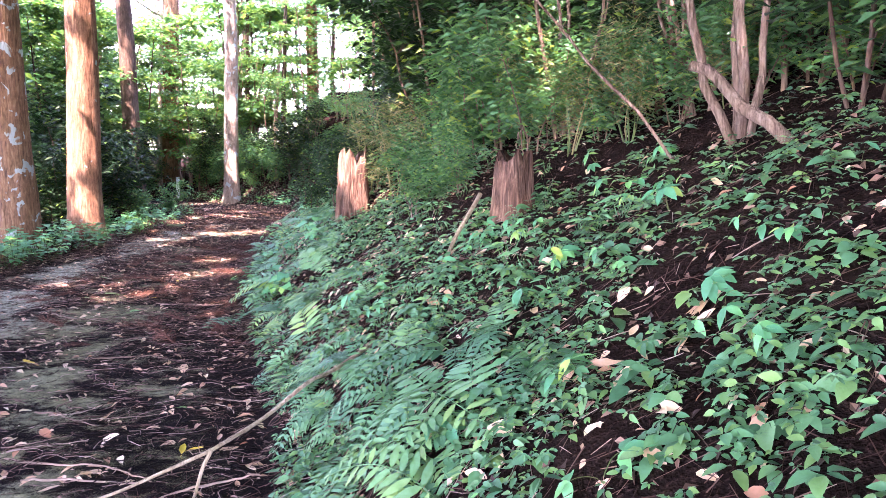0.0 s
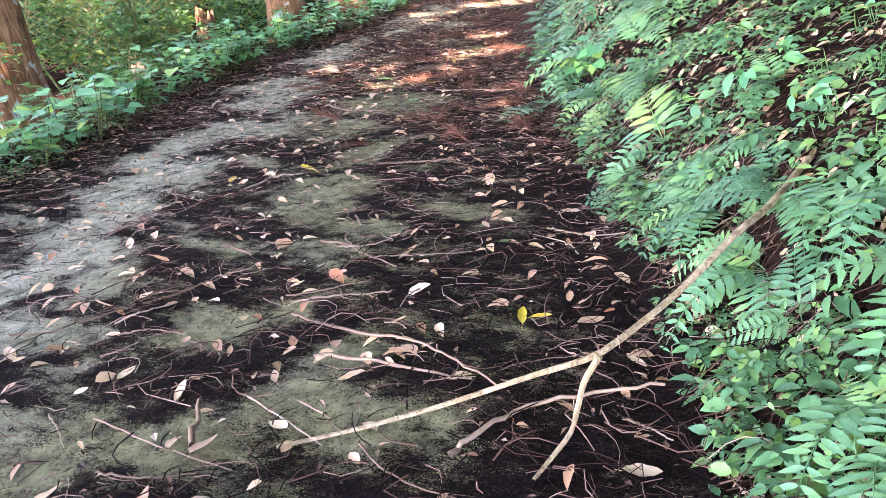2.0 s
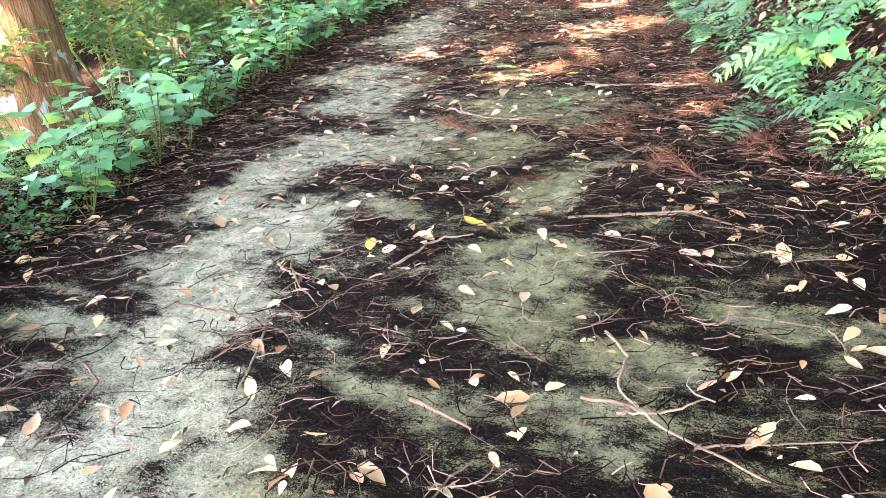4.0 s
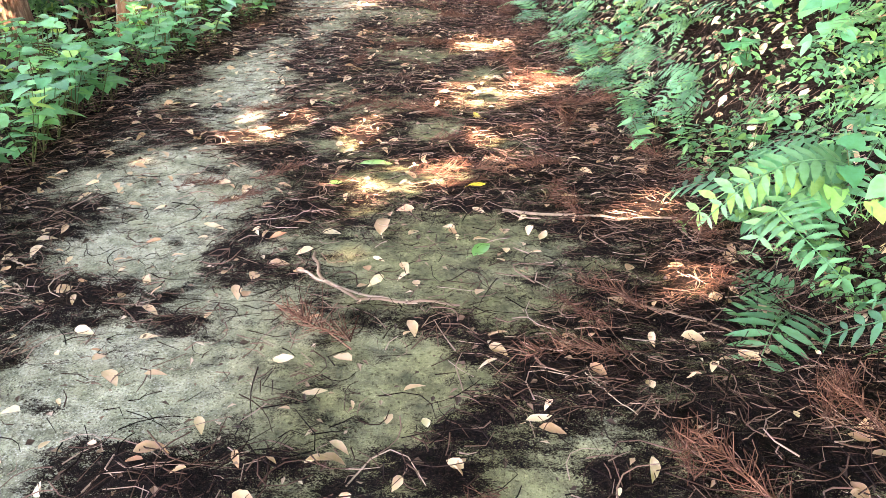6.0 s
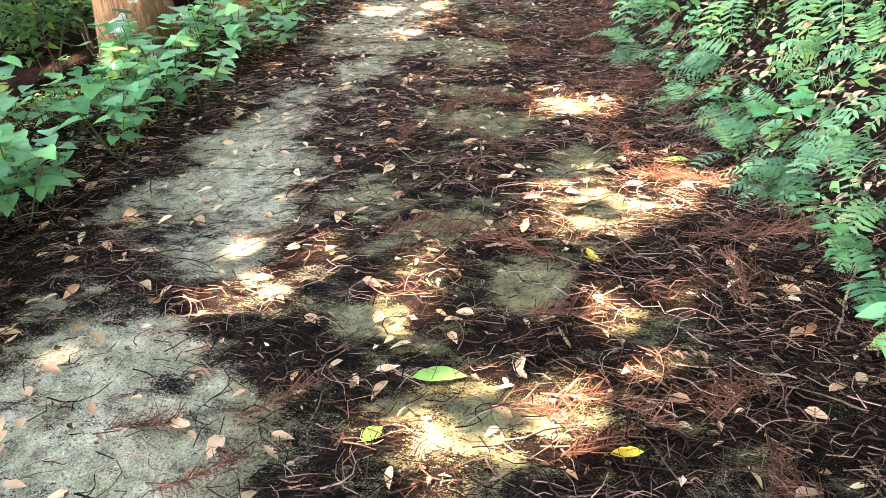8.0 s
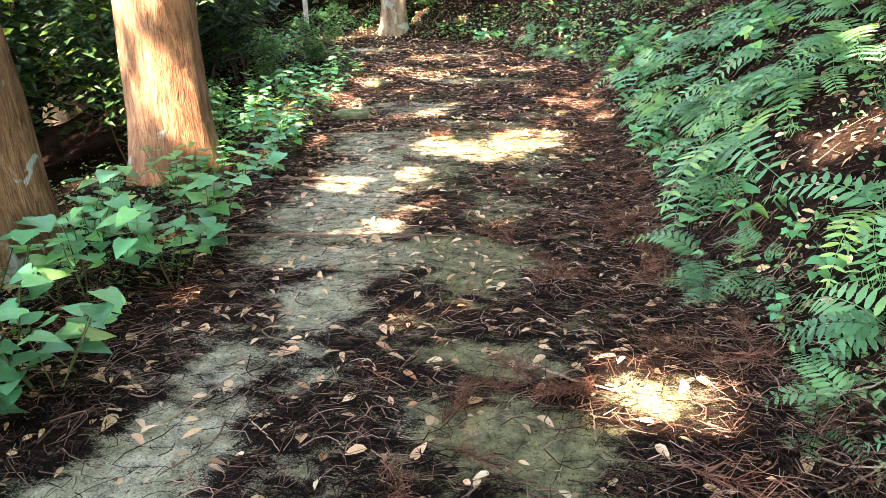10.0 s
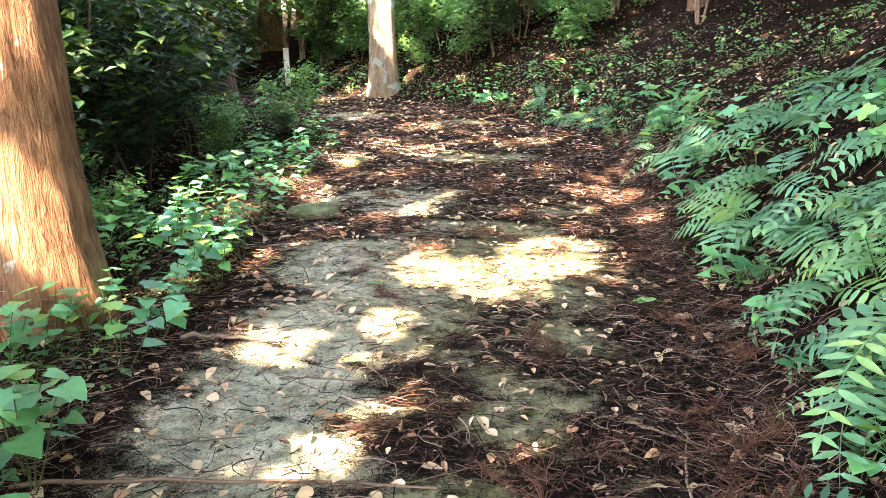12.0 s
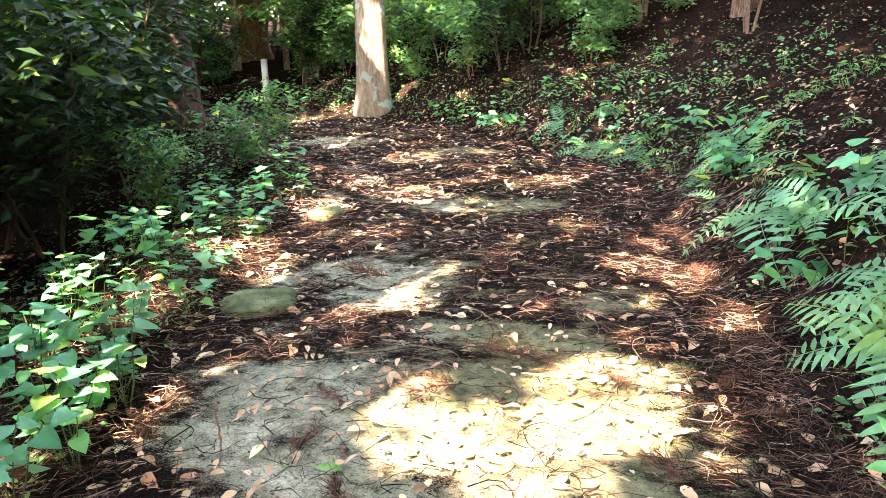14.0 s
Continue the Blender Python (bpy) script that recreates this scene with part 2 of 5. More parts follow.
def slope(x, y, e=0.12):
    """The ground's upward normal."""
    return Vector((spot(x - e, y) - spot(x + e, y), spot(x, y - e) - spot(x, y + e), 2 * e)).normalized()


# ---- mesh helpers ----
def mesh_of(name, verts, faces, material, smooth=True):
    """A mesh from arrays; every face has as many corners as the array is wide."""
    verts, faces = np.asarray(verts, np.float32), np.asarray(faces, np.int32)
    me = bpy.data.meshes.new(name)
    me.vertices.add(len(verts))
    me.vertices.foreach_set("co", verts.ravel())
    me.loops.add(faces.size)
    me.loops.foreach_set("vertex_index", faces.ravel())
    me.polygons.add(len(faces))
    k = faces.shape[1]
    me.polygons.foreach_set("loop_start", np.arange(0, faces.size, k, dtype=np.int32))
    me.polygons.foreach_set("use_smooth", np.full(len(faces), smooth))
    me.update(calc_edges=True)
    me.validate()
    me.materials.append(material)
    return me


def child(name, mesh, parent, m=None, label=""):
    ob = new(name, mesh)
    ob.parent = parent
    if m is not None:
        ob.matrix_basis = m
    return tagged(ob, label)


def unit(a):
    a = np.asarray(a, float)
    return a / np.maximum(np.linalg.norm(a, axis=-1, keepdims=True), 1e-9)


def leaves(pos, way, up, length, width, fold=0.18, droop=0.12):
    """Folded pointed leaves: an outline of eight corners and two on the midrib."""
    pos, way = np.asarray(pos, float), unit(way)
    n = len(pos)
    side = unit(np.cross(way, np.asarray(up, float)))
    nor = np.cross(side, way)
    L, W = np.broadcast_to(length, n)[:, None], np.broadcast_to(width, n)[:, None]

    def at(a, s, h):
        return pos + way * L * a + side * W * s + nor * (W * h - L * droop * a * a)

    v = np.stack([at(0, 0, 0), at(0.15, -0.33, fold * 0.7), at(0.42, -0.5, fold), at(0.75, -0.3, fold * 0.6), at(1, 0, 0),
                  at(0.75, 0.3, fold * 0.6), at(0.42, 0.5, fold), at(0.15, 0.33, fold * 0.7), at(0.42, 0, 0), at(0.75, 0, 0)], 1).reshape(-1, 3)
    tri = np.array([(0, 8, 1), (1, 8, 2), (2, 8, 9), (2, 9, 3), (3, 9, 4), (0, 7, 8), (7, 6, 8), (6, 9, 8), (6, 5, 9), (5, 4, 9)])
    return v, (tri[None] + 10 * np.arange(n)[:, None, None]).reshape(-1, 3)


def flat_leaves(pos, way, up, length, width, droop=0.1):
    """Cheaper leaves for masses: four corners."""
    pos, way = np.asarray(pos, float), unit(way)
    n = len(pos)
    side = unit(np.cross(way, np.asarray(up, float)))
    nor = np.cross(side, way)
    L, W = np.broadcast_to(length, n)[:, None], np.broadcast_to(width, n)[:, None]
    v = np.stack([pos, pos + way * L * 0.45 + side * W * 0.5 + nor * W * 0.12, pos + way * L - nor * L * droop, pos + way * L * 0.45 - side * W * 0.5 + nor * W * 0.12], 1).reshape(-1, 3)
    tri = np.array([(0, 1, 2), (0, 2, 3)])
    return v, (tri[None] + 4 * np.arange(n)[:, None, None]).reshape(-1, 3)


def strands(points, radius, sides=3, taper=0.5):
    """Thin rods along (n, k, 3) points."""
    p = np.asarray(points, float)
    n, k, _ = p.shape
    t = unit(np.gradient(p, axis=1))
    ref = np.where(np.abs(t[..., 2:3]) > 0.9, np.array([1.0, 0, 0]), np.array([0, 0, 1.0]))
    a = unit(np.cross(t, ref))
    b = np.cross(t, a)
    r = np.broadcast_to(np.asarray(radius, float), n)[:, None] * np.linspace(1, taper, k)[None]
    ang = np.arange(sides) * 2 * np.pi / sides
    v = p[:, :, None] + r[:, :, None, None] * (a[:, :, None] * np.cos(ang)[None, None, :, None] + b[:, :, None] * np.sin(ang)[None, None, :, None])
    i = np.arange(n)[:, None, None] * k * sides + np.arange(k - 1)[None, :, None] * sides + np.arange(sides)[None, None]
    j = i - np.arange(sides) + (np.arange(sides) + 1) % sides
    q = np.stack([i, j, j + sides, i + sides], -1).reshape(-1, 4)
    return v.reshape(-1, 3), q


def joined(*parts):
    vs, fs, o = [], [], 0
    for v, f in parts:
        vs.append(v), fs.append(f + o)
        o += len(v)
    return np.concatenate(vs), np.concatenate(fs)


def tube(points, radii, sides=10, wobble=0.0, seed=0):
    """A limb or a trunk: rings along a line, closed at the end."""
    p, r = np.asarray(points, float), np.asarray(radii, float)
    t = unit(np.gradient(p, axis=0))
    ref = np.where(np.abs(t[:, 2:3]) > 0.8, np.array([1.0, 0, 0]), np.array([0, 0, 1.0]))
    a = unit(np.cross(t, ref))
    b = np.cross(t, a)
    ang = np.arange(sides) * 2 * np.pi / sides
    g = np.random.default_rng(seed)
    lobes = 1 + wobble * (np.sin(3 * ang + g.uniform(0, 6)) * 0.6 + np.sin(5 * ang + g.uniform(0, 6)) * 0.4 + g.normal(0, 0.3, sides))
    jit = 1 + wobble * 0.2 * g.standard_normal((len(p), sides))
    v = p[:, None] + (r[:, None] * lobes[None] * jit)[..., None] * (a[:, None] * np.cos(ang)[None, :, None] + b[:, None] * np.sin(ang)[None, :, None])
    i = np.arange(len(p) - 1)[:, None] * sides + np.arange(sides)[None]
    j = i - np.arange(sides) + (np.arange(sides) + 1) % sides
    q = np.stack([i, j, j + sides, i + sides], -1).reshape(-1, 4)
    return v.reshape(-1, 3), q


def curve_line(a, b, k, sag=0.0, wob=0.0, g=rng):
    a, b = np.asarray(a, float), np.asarray(b, float)
    s = np.linspace(0, 1, k)[:, None]
    p = a + (b - a) * s
    p[:, 2] += sag * 4 * (s * (1 - s))[:, 0]
    return p + np.cumsum(g.normal(0, wob, (k, 3)), 0) * (s > 0)


def jitter_up(n, tilt, g=rng):
    """Directions near straight up."""
    return unit(np.stack([g.normal(0, tilt, n), g.normal(0, tilt, n), np.ones(n)], 1))


def heading(n, g=rng):
    a = g.uniform(0, 2 * np.pi, n)
    return np.stack([np.cos(a), np.sin(a), np.zeros(n)], 1)


# ---- ground ----
def graded(lo, hi, step, far):
    mid = np.arange(lo, hi + step / 2, step)
    out = step * np.cumsum(1.28 ** np.arange(1, 34))
    out = out[out < far]
    return np.concatenate([lo - out[::-1], mid, hi + out])


def build_ground():
    xs, ys = graded(-13, 5, 0.13, 600), graded(-1.5, 30, 0.13, 600)
    X, Y = np.meshgrid(xs, ys)
    Z = land(X, Y)
    inside = (X > left_edge(Y) + 0.3) & (X < right_edge(Y) - 0.3)
    Z = Z - np.where(inside, 0.05, 0.0)
    i = np.arange(len(ys) - 1)[:, None] * len(xs) + np.arange(len(xs) - 1)[None]
    q = np.stack([i, i + 1, i + 1 + len(xs), i + len(xs)], -1).reshape(-1, 4)
    ob = new("ground", mesh_of("ground", np.stack([X, Y, Z], -1).reshape(-1, 3), q, SOIL))
    tagged(ob, "dark brown forest soil with roots and leaf mould", "ground", kind="structure")


build_ground()

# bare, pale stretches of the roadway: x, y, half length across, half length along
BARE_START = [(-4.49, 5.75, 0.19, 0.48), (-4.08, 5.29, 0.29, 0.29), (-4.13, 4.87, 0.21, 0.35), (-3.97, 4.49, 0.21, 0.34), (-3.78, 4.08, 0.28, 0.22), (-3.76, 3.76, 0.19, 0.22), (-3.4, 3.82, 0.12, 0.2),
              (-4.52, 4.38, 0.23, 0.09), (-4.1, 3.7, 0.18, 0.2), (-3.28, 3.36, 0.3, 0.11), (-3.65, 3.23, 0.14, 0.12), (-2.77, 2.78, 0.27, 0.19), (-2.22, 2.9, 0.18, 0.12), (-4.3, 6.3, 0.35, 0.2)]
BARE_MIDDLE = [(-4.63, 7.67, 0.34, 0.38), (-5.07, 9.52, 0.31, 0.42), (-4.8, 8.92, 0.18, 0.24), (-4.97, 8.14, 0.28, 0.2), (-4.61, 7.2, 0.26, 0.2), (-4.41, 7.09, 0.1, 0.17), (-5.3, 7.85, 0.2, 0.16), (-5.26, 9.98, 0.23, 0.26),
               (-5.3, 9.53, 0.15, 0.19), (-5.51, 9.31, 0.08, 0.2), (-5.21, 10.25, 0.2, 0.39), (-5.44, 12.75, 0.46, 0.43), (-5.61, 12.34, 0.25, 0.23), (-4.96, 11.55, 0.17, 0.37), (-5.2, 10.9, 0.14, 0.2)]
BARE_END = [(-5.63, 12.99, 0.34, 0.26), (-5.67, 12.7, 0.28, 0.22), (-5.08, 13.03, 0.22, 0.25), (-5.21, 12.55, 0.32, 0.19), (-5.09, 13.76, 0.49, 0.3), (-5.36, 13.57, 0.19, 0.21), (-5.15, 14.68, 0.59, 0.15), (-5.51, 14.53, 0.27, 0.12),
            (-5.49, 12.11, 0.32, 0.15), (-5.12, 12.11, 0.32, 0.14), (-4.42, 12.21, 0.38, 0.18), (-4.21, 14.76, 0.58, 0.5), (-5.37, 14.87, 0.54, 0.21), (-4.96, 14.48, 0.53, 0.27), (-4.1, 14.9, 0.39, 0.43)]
# damp stretches with a green film; some ovals only lighten ground under sun patches
MOSSY_START = [(-4.02, 6.41, 0.51, 0.27), (-3.43, 6.45, 0.29, 0.23), (-2.96, 5.83, 0.15, 0.33), (-2.93, 5.19, 0.25, 0.24), (-2.79, 4.83, 0.2, 0.25), (-3.63, 5.58, 0.16, 0.1), (-2.36, 4.61, 0.15, 0.1), (-1.87, 4.92, 0.25, 0.13),
               (-2.44, 4.3, 0.19, 0.11), (-3.04, 4.26, 0.23, 0.06), (-2.58, 3.59, 0.19, 0.14), (-2.32, 3.73, 0.08, 0.12), (-1.99, 3.49, 0.1, 0.15), (-1.9, 3.13, 0.3, 0.13), (-1.26, 3.8, 0.2, 0.15)]
# the last three lie under sun shafts: painted pale to brighten those patches
MOSSY_SUNLIT_MIDDLE = [(-3.34, 7.22, 0.49, 0.36), (-3.97, 6.85, 0.22, 0.12), (-3.71, 8.07, 0.2, 0.12), (-4.14, 11.09, 0.26, 0.14), (-4.02, 10.51, 0.3, 0.24), (-4.35, 9.4, 0.16, 0.13), (-3.96, 9.2, 0.18, 0.12), (-3.36, 10.0, 0.18, 0.16),
                (-3.55, 8.8, 0.13, 0.2), (-4.26, 11.9, 0.22, 0.16), (-4.11, 8.5, 0.1, 0.09), (-3.28, 9.47, 0.2, 0.15), (-3.4, 10.87, 0.18, 0.12), (-2.88, 9.8, 0.12, 0.1)]
MOSSY_END = [(-3.92, 13.69, 0.19, 0.2), (-4.2, 13.05, 0.22, 0.21), (-3.91, 16.05, 0.22, 0.18), (-5.29, 16.4, 0.42, 0.26), (-4.23, 12.27, 0.26, 0.15), (-5.99, 16.23, 0.21, 0.31), (-5.7, 14.65, 0.14, 0.08), (-4.47, 15.53, 0.43, 0.17),
             (-5.15, 16.06, 0.33, 0.22), (-4.76, 18.09, 0.57, 0.22), (-6.79, 21.02, 0.43, 0.34), (-6.15, 17.9, 0.18, 0.4), (-5.2, 20.5, 0.4, 0.2)]
BARE, MOSSY_SUNLIT = BARE_START + BARE_MIDDLE + [(x, y, a * 1.2, b * 1.25) for x, y, a, b in BARE_END], MOSSY_START + MOSSY_SUNLIT_MIDDLE + MOSSY_END


def patch(X, Y, rows, soft=0.45, grow=1.0):
    """How far a place lies inside any of the given ovals: 1 within, 0 without."""
    best = np.zeros(np.shape(X))
    wx, wy = X + 0.06 * wave(X, Y, 0.31) + 0.03 * wave(X, Y + 5, 0.09), Y + 0.06 * wave(X + 9, Y, 0.27) + 0.03 * wave(X + 2, Y, 0.08)
    for x, y, a, b in rows:
        d = np.sqrt(((wx - x) / a) ** 2 + ((wy - y) / b) ** 2) / grow
        best = np.maximum(best, np.clip((1 + soft - d) / (2 * soft), 0, 1))
    return best


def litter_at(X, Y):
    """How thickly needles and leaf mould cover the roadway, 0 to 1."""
    # includes the ovals that paint sun patches paler
    bare = np.maximum(patch(X, Y, BARE, 0.35, 1.12), 0.9 * patch(X, Y, MOSSY_SUNLIT, 0.35, 1.12))
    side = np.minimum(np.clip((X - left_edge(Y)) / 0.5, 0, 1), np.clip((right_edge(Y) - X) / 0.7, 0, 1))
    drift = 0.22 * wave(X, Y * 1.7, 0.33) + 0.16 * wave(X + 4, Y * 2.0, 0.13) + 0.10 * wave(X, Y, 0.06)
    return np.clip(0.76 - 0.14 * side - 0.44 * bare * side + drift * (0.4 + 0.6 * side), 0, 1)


def moss_at(X, Y):
    across = (X - left_edge(Y)) / (right_edge(Y) - left_edge(Y))
    return np.clip(0.30 + 1.1 * (across - 0.38) / 0.25 + 0.25 * wave(X, Y, 0.6), 0.04, 0.97)


JOINTS = [-3.0, 0.2, 3.45, 6.85, 9.75, 12.4, 15.4, 18.4, 21.6, 25.0]


def build_road():
    road = tagged(new("road"), "old concrete track strewn with needles and leaves", "path", kind="structure")
    for k, (y0, y1) in enumerate(zip(JOINTS, JOINTS[1:])):
        step = 0.045 if 1 < k < 7 else 0.08
        ny = int((y1 - y0 - 0.03) / step)
        nx = int(4.6 / step)
        v, u = np.meshgrid(np.linspace(0, 1, ny), np.linspace(0.0, 1, nx), indexing="ij")
        Y0 = y0 + v * (y1 - y0)
        lo, hi = left_edge(Y0) + 0.08, right_edge(Y0) + 0.12
        X = lo + u * (hi - lo)
        Y = Y0 + 0.28 * (X + 4.5) * 0.1
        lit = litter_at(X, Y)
        Z = land(X, Y) + 0.012 + 0.003 * np.sin(2.1 * k) + 0.026 * lit * (0.6 + 0.4 * wave(X, Y, 0.11)) + 0.003 * wave(X, Y, 0.06)
        Z = Z - ((u == 0) | (u == 1)) * 0.05
        i = np.arange(ny - 1)[:, None] * nx + np.arange(nx - 1)[None]
        q = np.stack([i, i + 1, i + 1 + nx, i + nx], -1).reshape(-1, 4)
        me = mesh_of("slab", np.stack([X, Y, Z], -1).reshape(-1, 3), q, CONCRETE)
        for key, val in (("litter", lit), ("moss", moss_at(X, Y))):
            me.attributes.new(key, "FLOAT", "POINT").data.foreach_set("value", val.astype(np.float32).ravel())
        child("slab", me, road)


build_road()


def road_top(x, y):
    return land(x, y) + 0.018 + 0.022 * litter_at(x, y)


# ---- trees ----
# where the sun gets through to the roadway: x, y, half width
SHAFTS = [(-4.58, 8.56, 0.14), (-3.3, 9.56, 0.24), (-3.24, 9.36, 0.16), (-2.89, 9.75, 0.14), (-3.41, 10.86, 0.18), (-3.94, 8.59, 0.1), (-3.13, 8.74, 0.13), (-3.37, 8.15, 0.1), (-3.77, 8.02, 0.1), (-3.61, 7.85, 0.11),
          (-4.43, 8.92, 0.07), (-3.11, 10.05, 0.12), (-4.04, 8.86, 0.07), (-2.45, 7.84, 0.12), (-2.3, 7.18, 0.1), (-4.95, 12.6, 0.12), (-5.3, 13.52, 0.1), (-4.87, 13.86, 0.11), (-4.83, 13.46, 0.1), (-4.71, 13.01, 0.08), (-4.14, 12.84, 0.1)]
SHAFTS += [(-3.97, 14.9, 0.26), (-4.34, 14.42, 0.2), (-4.8, 14.85, 0.15), (-3.68, 14.66, 0.2), (-4.65, 14.59, 0.1), (-3.45, 14.5, 0.12), (-4.15, 15.05, 0.15), (-4.19, 18.96, 0.23), (-3.77, 19.03, 0.23), (-5.44, 18.45, 0.2),
           (-5.63, 19.99, 0.22), (-3.5, 16.43, 0.15), (-5.22, 16.24, 0.12), (-5.44, 15.76, 0.08), (-5.01, 15.86, 0.1), (-3.3, 15.77, 0.1), (-6.17, 17.92, 0.15), (-6.01, 18.92, 0.15), (-3.8, 16.66, 0.09), (-7.6, 23.4, 0.5)]
# and to trunks and plants: x, y, height, half width
LIT = [(-6.85, 13.6, 2.0, 0.2), (-6.8, 13.6, 1.2, 0.22), (-6.7, 13.6, 1.6, 0.15), (-6.85, 13.6, 3.4, 0.1), (-6.8, 13.6, 5.0, 0.1), (-6.85, 13.5, 0.8, 0.16),
       (-1.2, 8.6, 1.5, 0.15), (-1.8, 10.6, 0.9, 0.14), (-6.8, 23, 1.5, 0.2), (-6.8, 23, 3.2, 0.25), (-6.2, 16.2, 0.4, 0.15), (-7.7, 10.8, 0.5, 0.3), (-6.6, 14.9, 0.35, 0.16), (-6.7, 15.6, 0.3, 0.25), (-6.5, 16.6, 0.3, 0.2), (-7.5, 6.9, 0.8, 0.2)]
LIT += [(-6.85, 13.7, 2.7, 0.18), (-6.85, 13.7, 1.6, 0.22), (-1.1, 8.6, 1.6, 0.3), (0.45, 5.3, 1.5, 0.12),
        (-6.3, 9.4, 0.4, 0.12), (-6.5, 10.7, 0.4, 0.13), (-6.3, 8.2, 0.4, 0.1), (-6.35, 14.1, 0.3, 0.1), (-8.6, 13, 2.5, 0.5), (1.0, 6.5, 2.0, 0.3), (-2.2, 12.2, 0.9, 0.15), (-9.5, 22, 2.5, 1.0), (1.6, 8.0, 2.2, 0.5), (2.2, 6.0, 2.4, 0.4), (-1.9, 13.4, 1.1, 0.18), (-0.3, 10.0, 2.4, 0.5), (-2.3, 12.5, 0.7, 0.2)]


def sunlit(p):
    """Which places lie in a gap of the crowns."""
    s = np.array(SUN)
    hit = np.zeros(len(p), bool)
    wob = p + 0.13 * np.stack([wave(p[:, 0] * 3, p[:, 1] * 3, 1.0), wave(p[:, 1] * 3, p[:, 2] * 3, 1.0), np.zeros(len(p))], 1)
    for x, y, z, r in [(x, y, 0.0, r) for x, y, r in SHAFTS] + LIT:
        d = wob - np.array((x, y, z))
        far = d @ s
        off = np.linalg.norm(d - far[:, None] * s, axis=1)
        hit |= (far > 0) & (off < max(r * 0.95 + 0.012, r * 0.62 + 0.055))
    return hit


def trunk_mesh(name, height, r0, r1, material, lean=(0, 0), flare=0.35, sides=40, seed=0):
    g = np.random.default_rng(seed)
    k = 16
    s = np.concatenate([[-0.06, 0, 0.012, 0.03, 0.06], np.linspace(0.1, 1, k - 5)])
    p = np.stack([lean[0] * s * np.abs(s) ** 0.5, lean[1] * s * np.abs(s) ** 0.5, s * height], 1)
    p[5:, :2] += np.cumsum(g.normal(0, r0 * 0.10, (k - 5, 2)), 0)
    r = (r0 + (r1 - r0) * np.clip(s, 0, 1)) * (1 + flare * np.exp(-np.clip(s, 0, 1) * height / 0.28))
    return mesh_of(name, *tube(p, r, sides, 0.05, seed), material), p


# x, y, radius, height, bark, seen above in the clip
TREES = [(-7.55, 7.25, 0.33, 17, BARK_GREY, "stout cedar trunk behind the verge plants"),
         (-6.97, 11.95, 0.28, 17, BARK_GREY, "tall cedar trunk with grey lichen beside the track"),
         (-6.85, 13.9, 0.30, 17, BARK_RED, "tall reddish cedar trunk lit by the sun beside the track"),
         (-6.85, 23.4, 0.235, 16, BARK_PALE, "mottled pale trunk at the bend of the track"),
         (-11.7, 31.0, 0.42, 18, BARK_RED, "thick brown trunk beyond the bend"),
         (-5.2, 28.5, 0.24, 15, BARK_RED, "reddish brown trunk on the bank behind the bend"),
         (-9.3, 22.0, 0.26, 16, BARK_DARK, "dark trunk standing below the track"),
         (-11.5, 19.5, 0.32, 17, BARK_PALE, "pale straight trunk deeper in the wood"),
         (-2.2, 26.5, 0.2, 15, BARK_DARK, "dark trunk among shrubs on the bank")]


def tree(x, y, r, h, bark, label, seed):
    ob = tagged(new("tree"), label, "tree", "trees of the wood")
    ob.location = (x, y, spot(x, y))
    g = np.random.default_rng(seed)
    me, line = trunk_mesh("trunk", h, r, r * 0.45, bark, g.normal(0, 0.35, 2), seed=seed)
    child("trunk", me, ob)
    for _ in range(5):
        s = g.uniform(0.5, 0.95)
        base = np.array([np.interp(s * h, line[:, 2], line[:, i]) for i in range(3)])
        a = g.uniform(0, 6.28)
        tip = base + np.array((math.cos(a), math.sin(a), 0.35)) * g.uniform(1.5, 3.0)
        child("limb", mesh_of("limb", *tube(curve_line(base, tip, 7, -0.15, 0.04, g), np.linspace(0.07, 0.015, 7), 6, 0.05), bark), ob)
    return ob


wood = [tree(*row, 9 + i) for i, row in enumerate(TREES)]
for i in range(26):
    g = np.random.default_rng(900 + i)
    while True:
        x, y = g.uniform(-26, 10), g.uniform(-14, 44)
        clear = x < left_edge(y) - 3.5 or x > right_edge(y) + 3.2
        if clear and min(math.hypot(x - o.location.x, y - o.location.y) for o in wood) > 2.6 and not (-9.5 < x < 2.8 and y < 16):
            break
    bark = (BARK_DARK, BARK_RED, BARK_PALE)[i % 3]
    wood.append(tree(x, y, g.uniform(0.13, 0.28), g.uniform(12, 17), bark, ("slender dark trunk in the shaded wood", "reddish conifer trunk in the wood", "pale slender trunk in the wood")[i % 3], 60 + i))


for i in range(20):
    g = np.random.default_rng(1200 + i)
    while True:
        x, y = g.uniform(-17, 1), g.uniform(17, 36)
        if x < left_edge(y) - 4.5 or x > right_edge(y) + 3.5:
            break
    wood.append(tree(x, y, g.uniform(0.05, 0.11), g.uniform(8, 12), (BARK_PALE, BARK_DARK, SHRUB_BARK)[i % 3], ("thin pale trunk among the undergrowth", "thin dark trunk among the undergrowth", "thin brown trunk among the undergrowth")[i % 3], 90 + i))


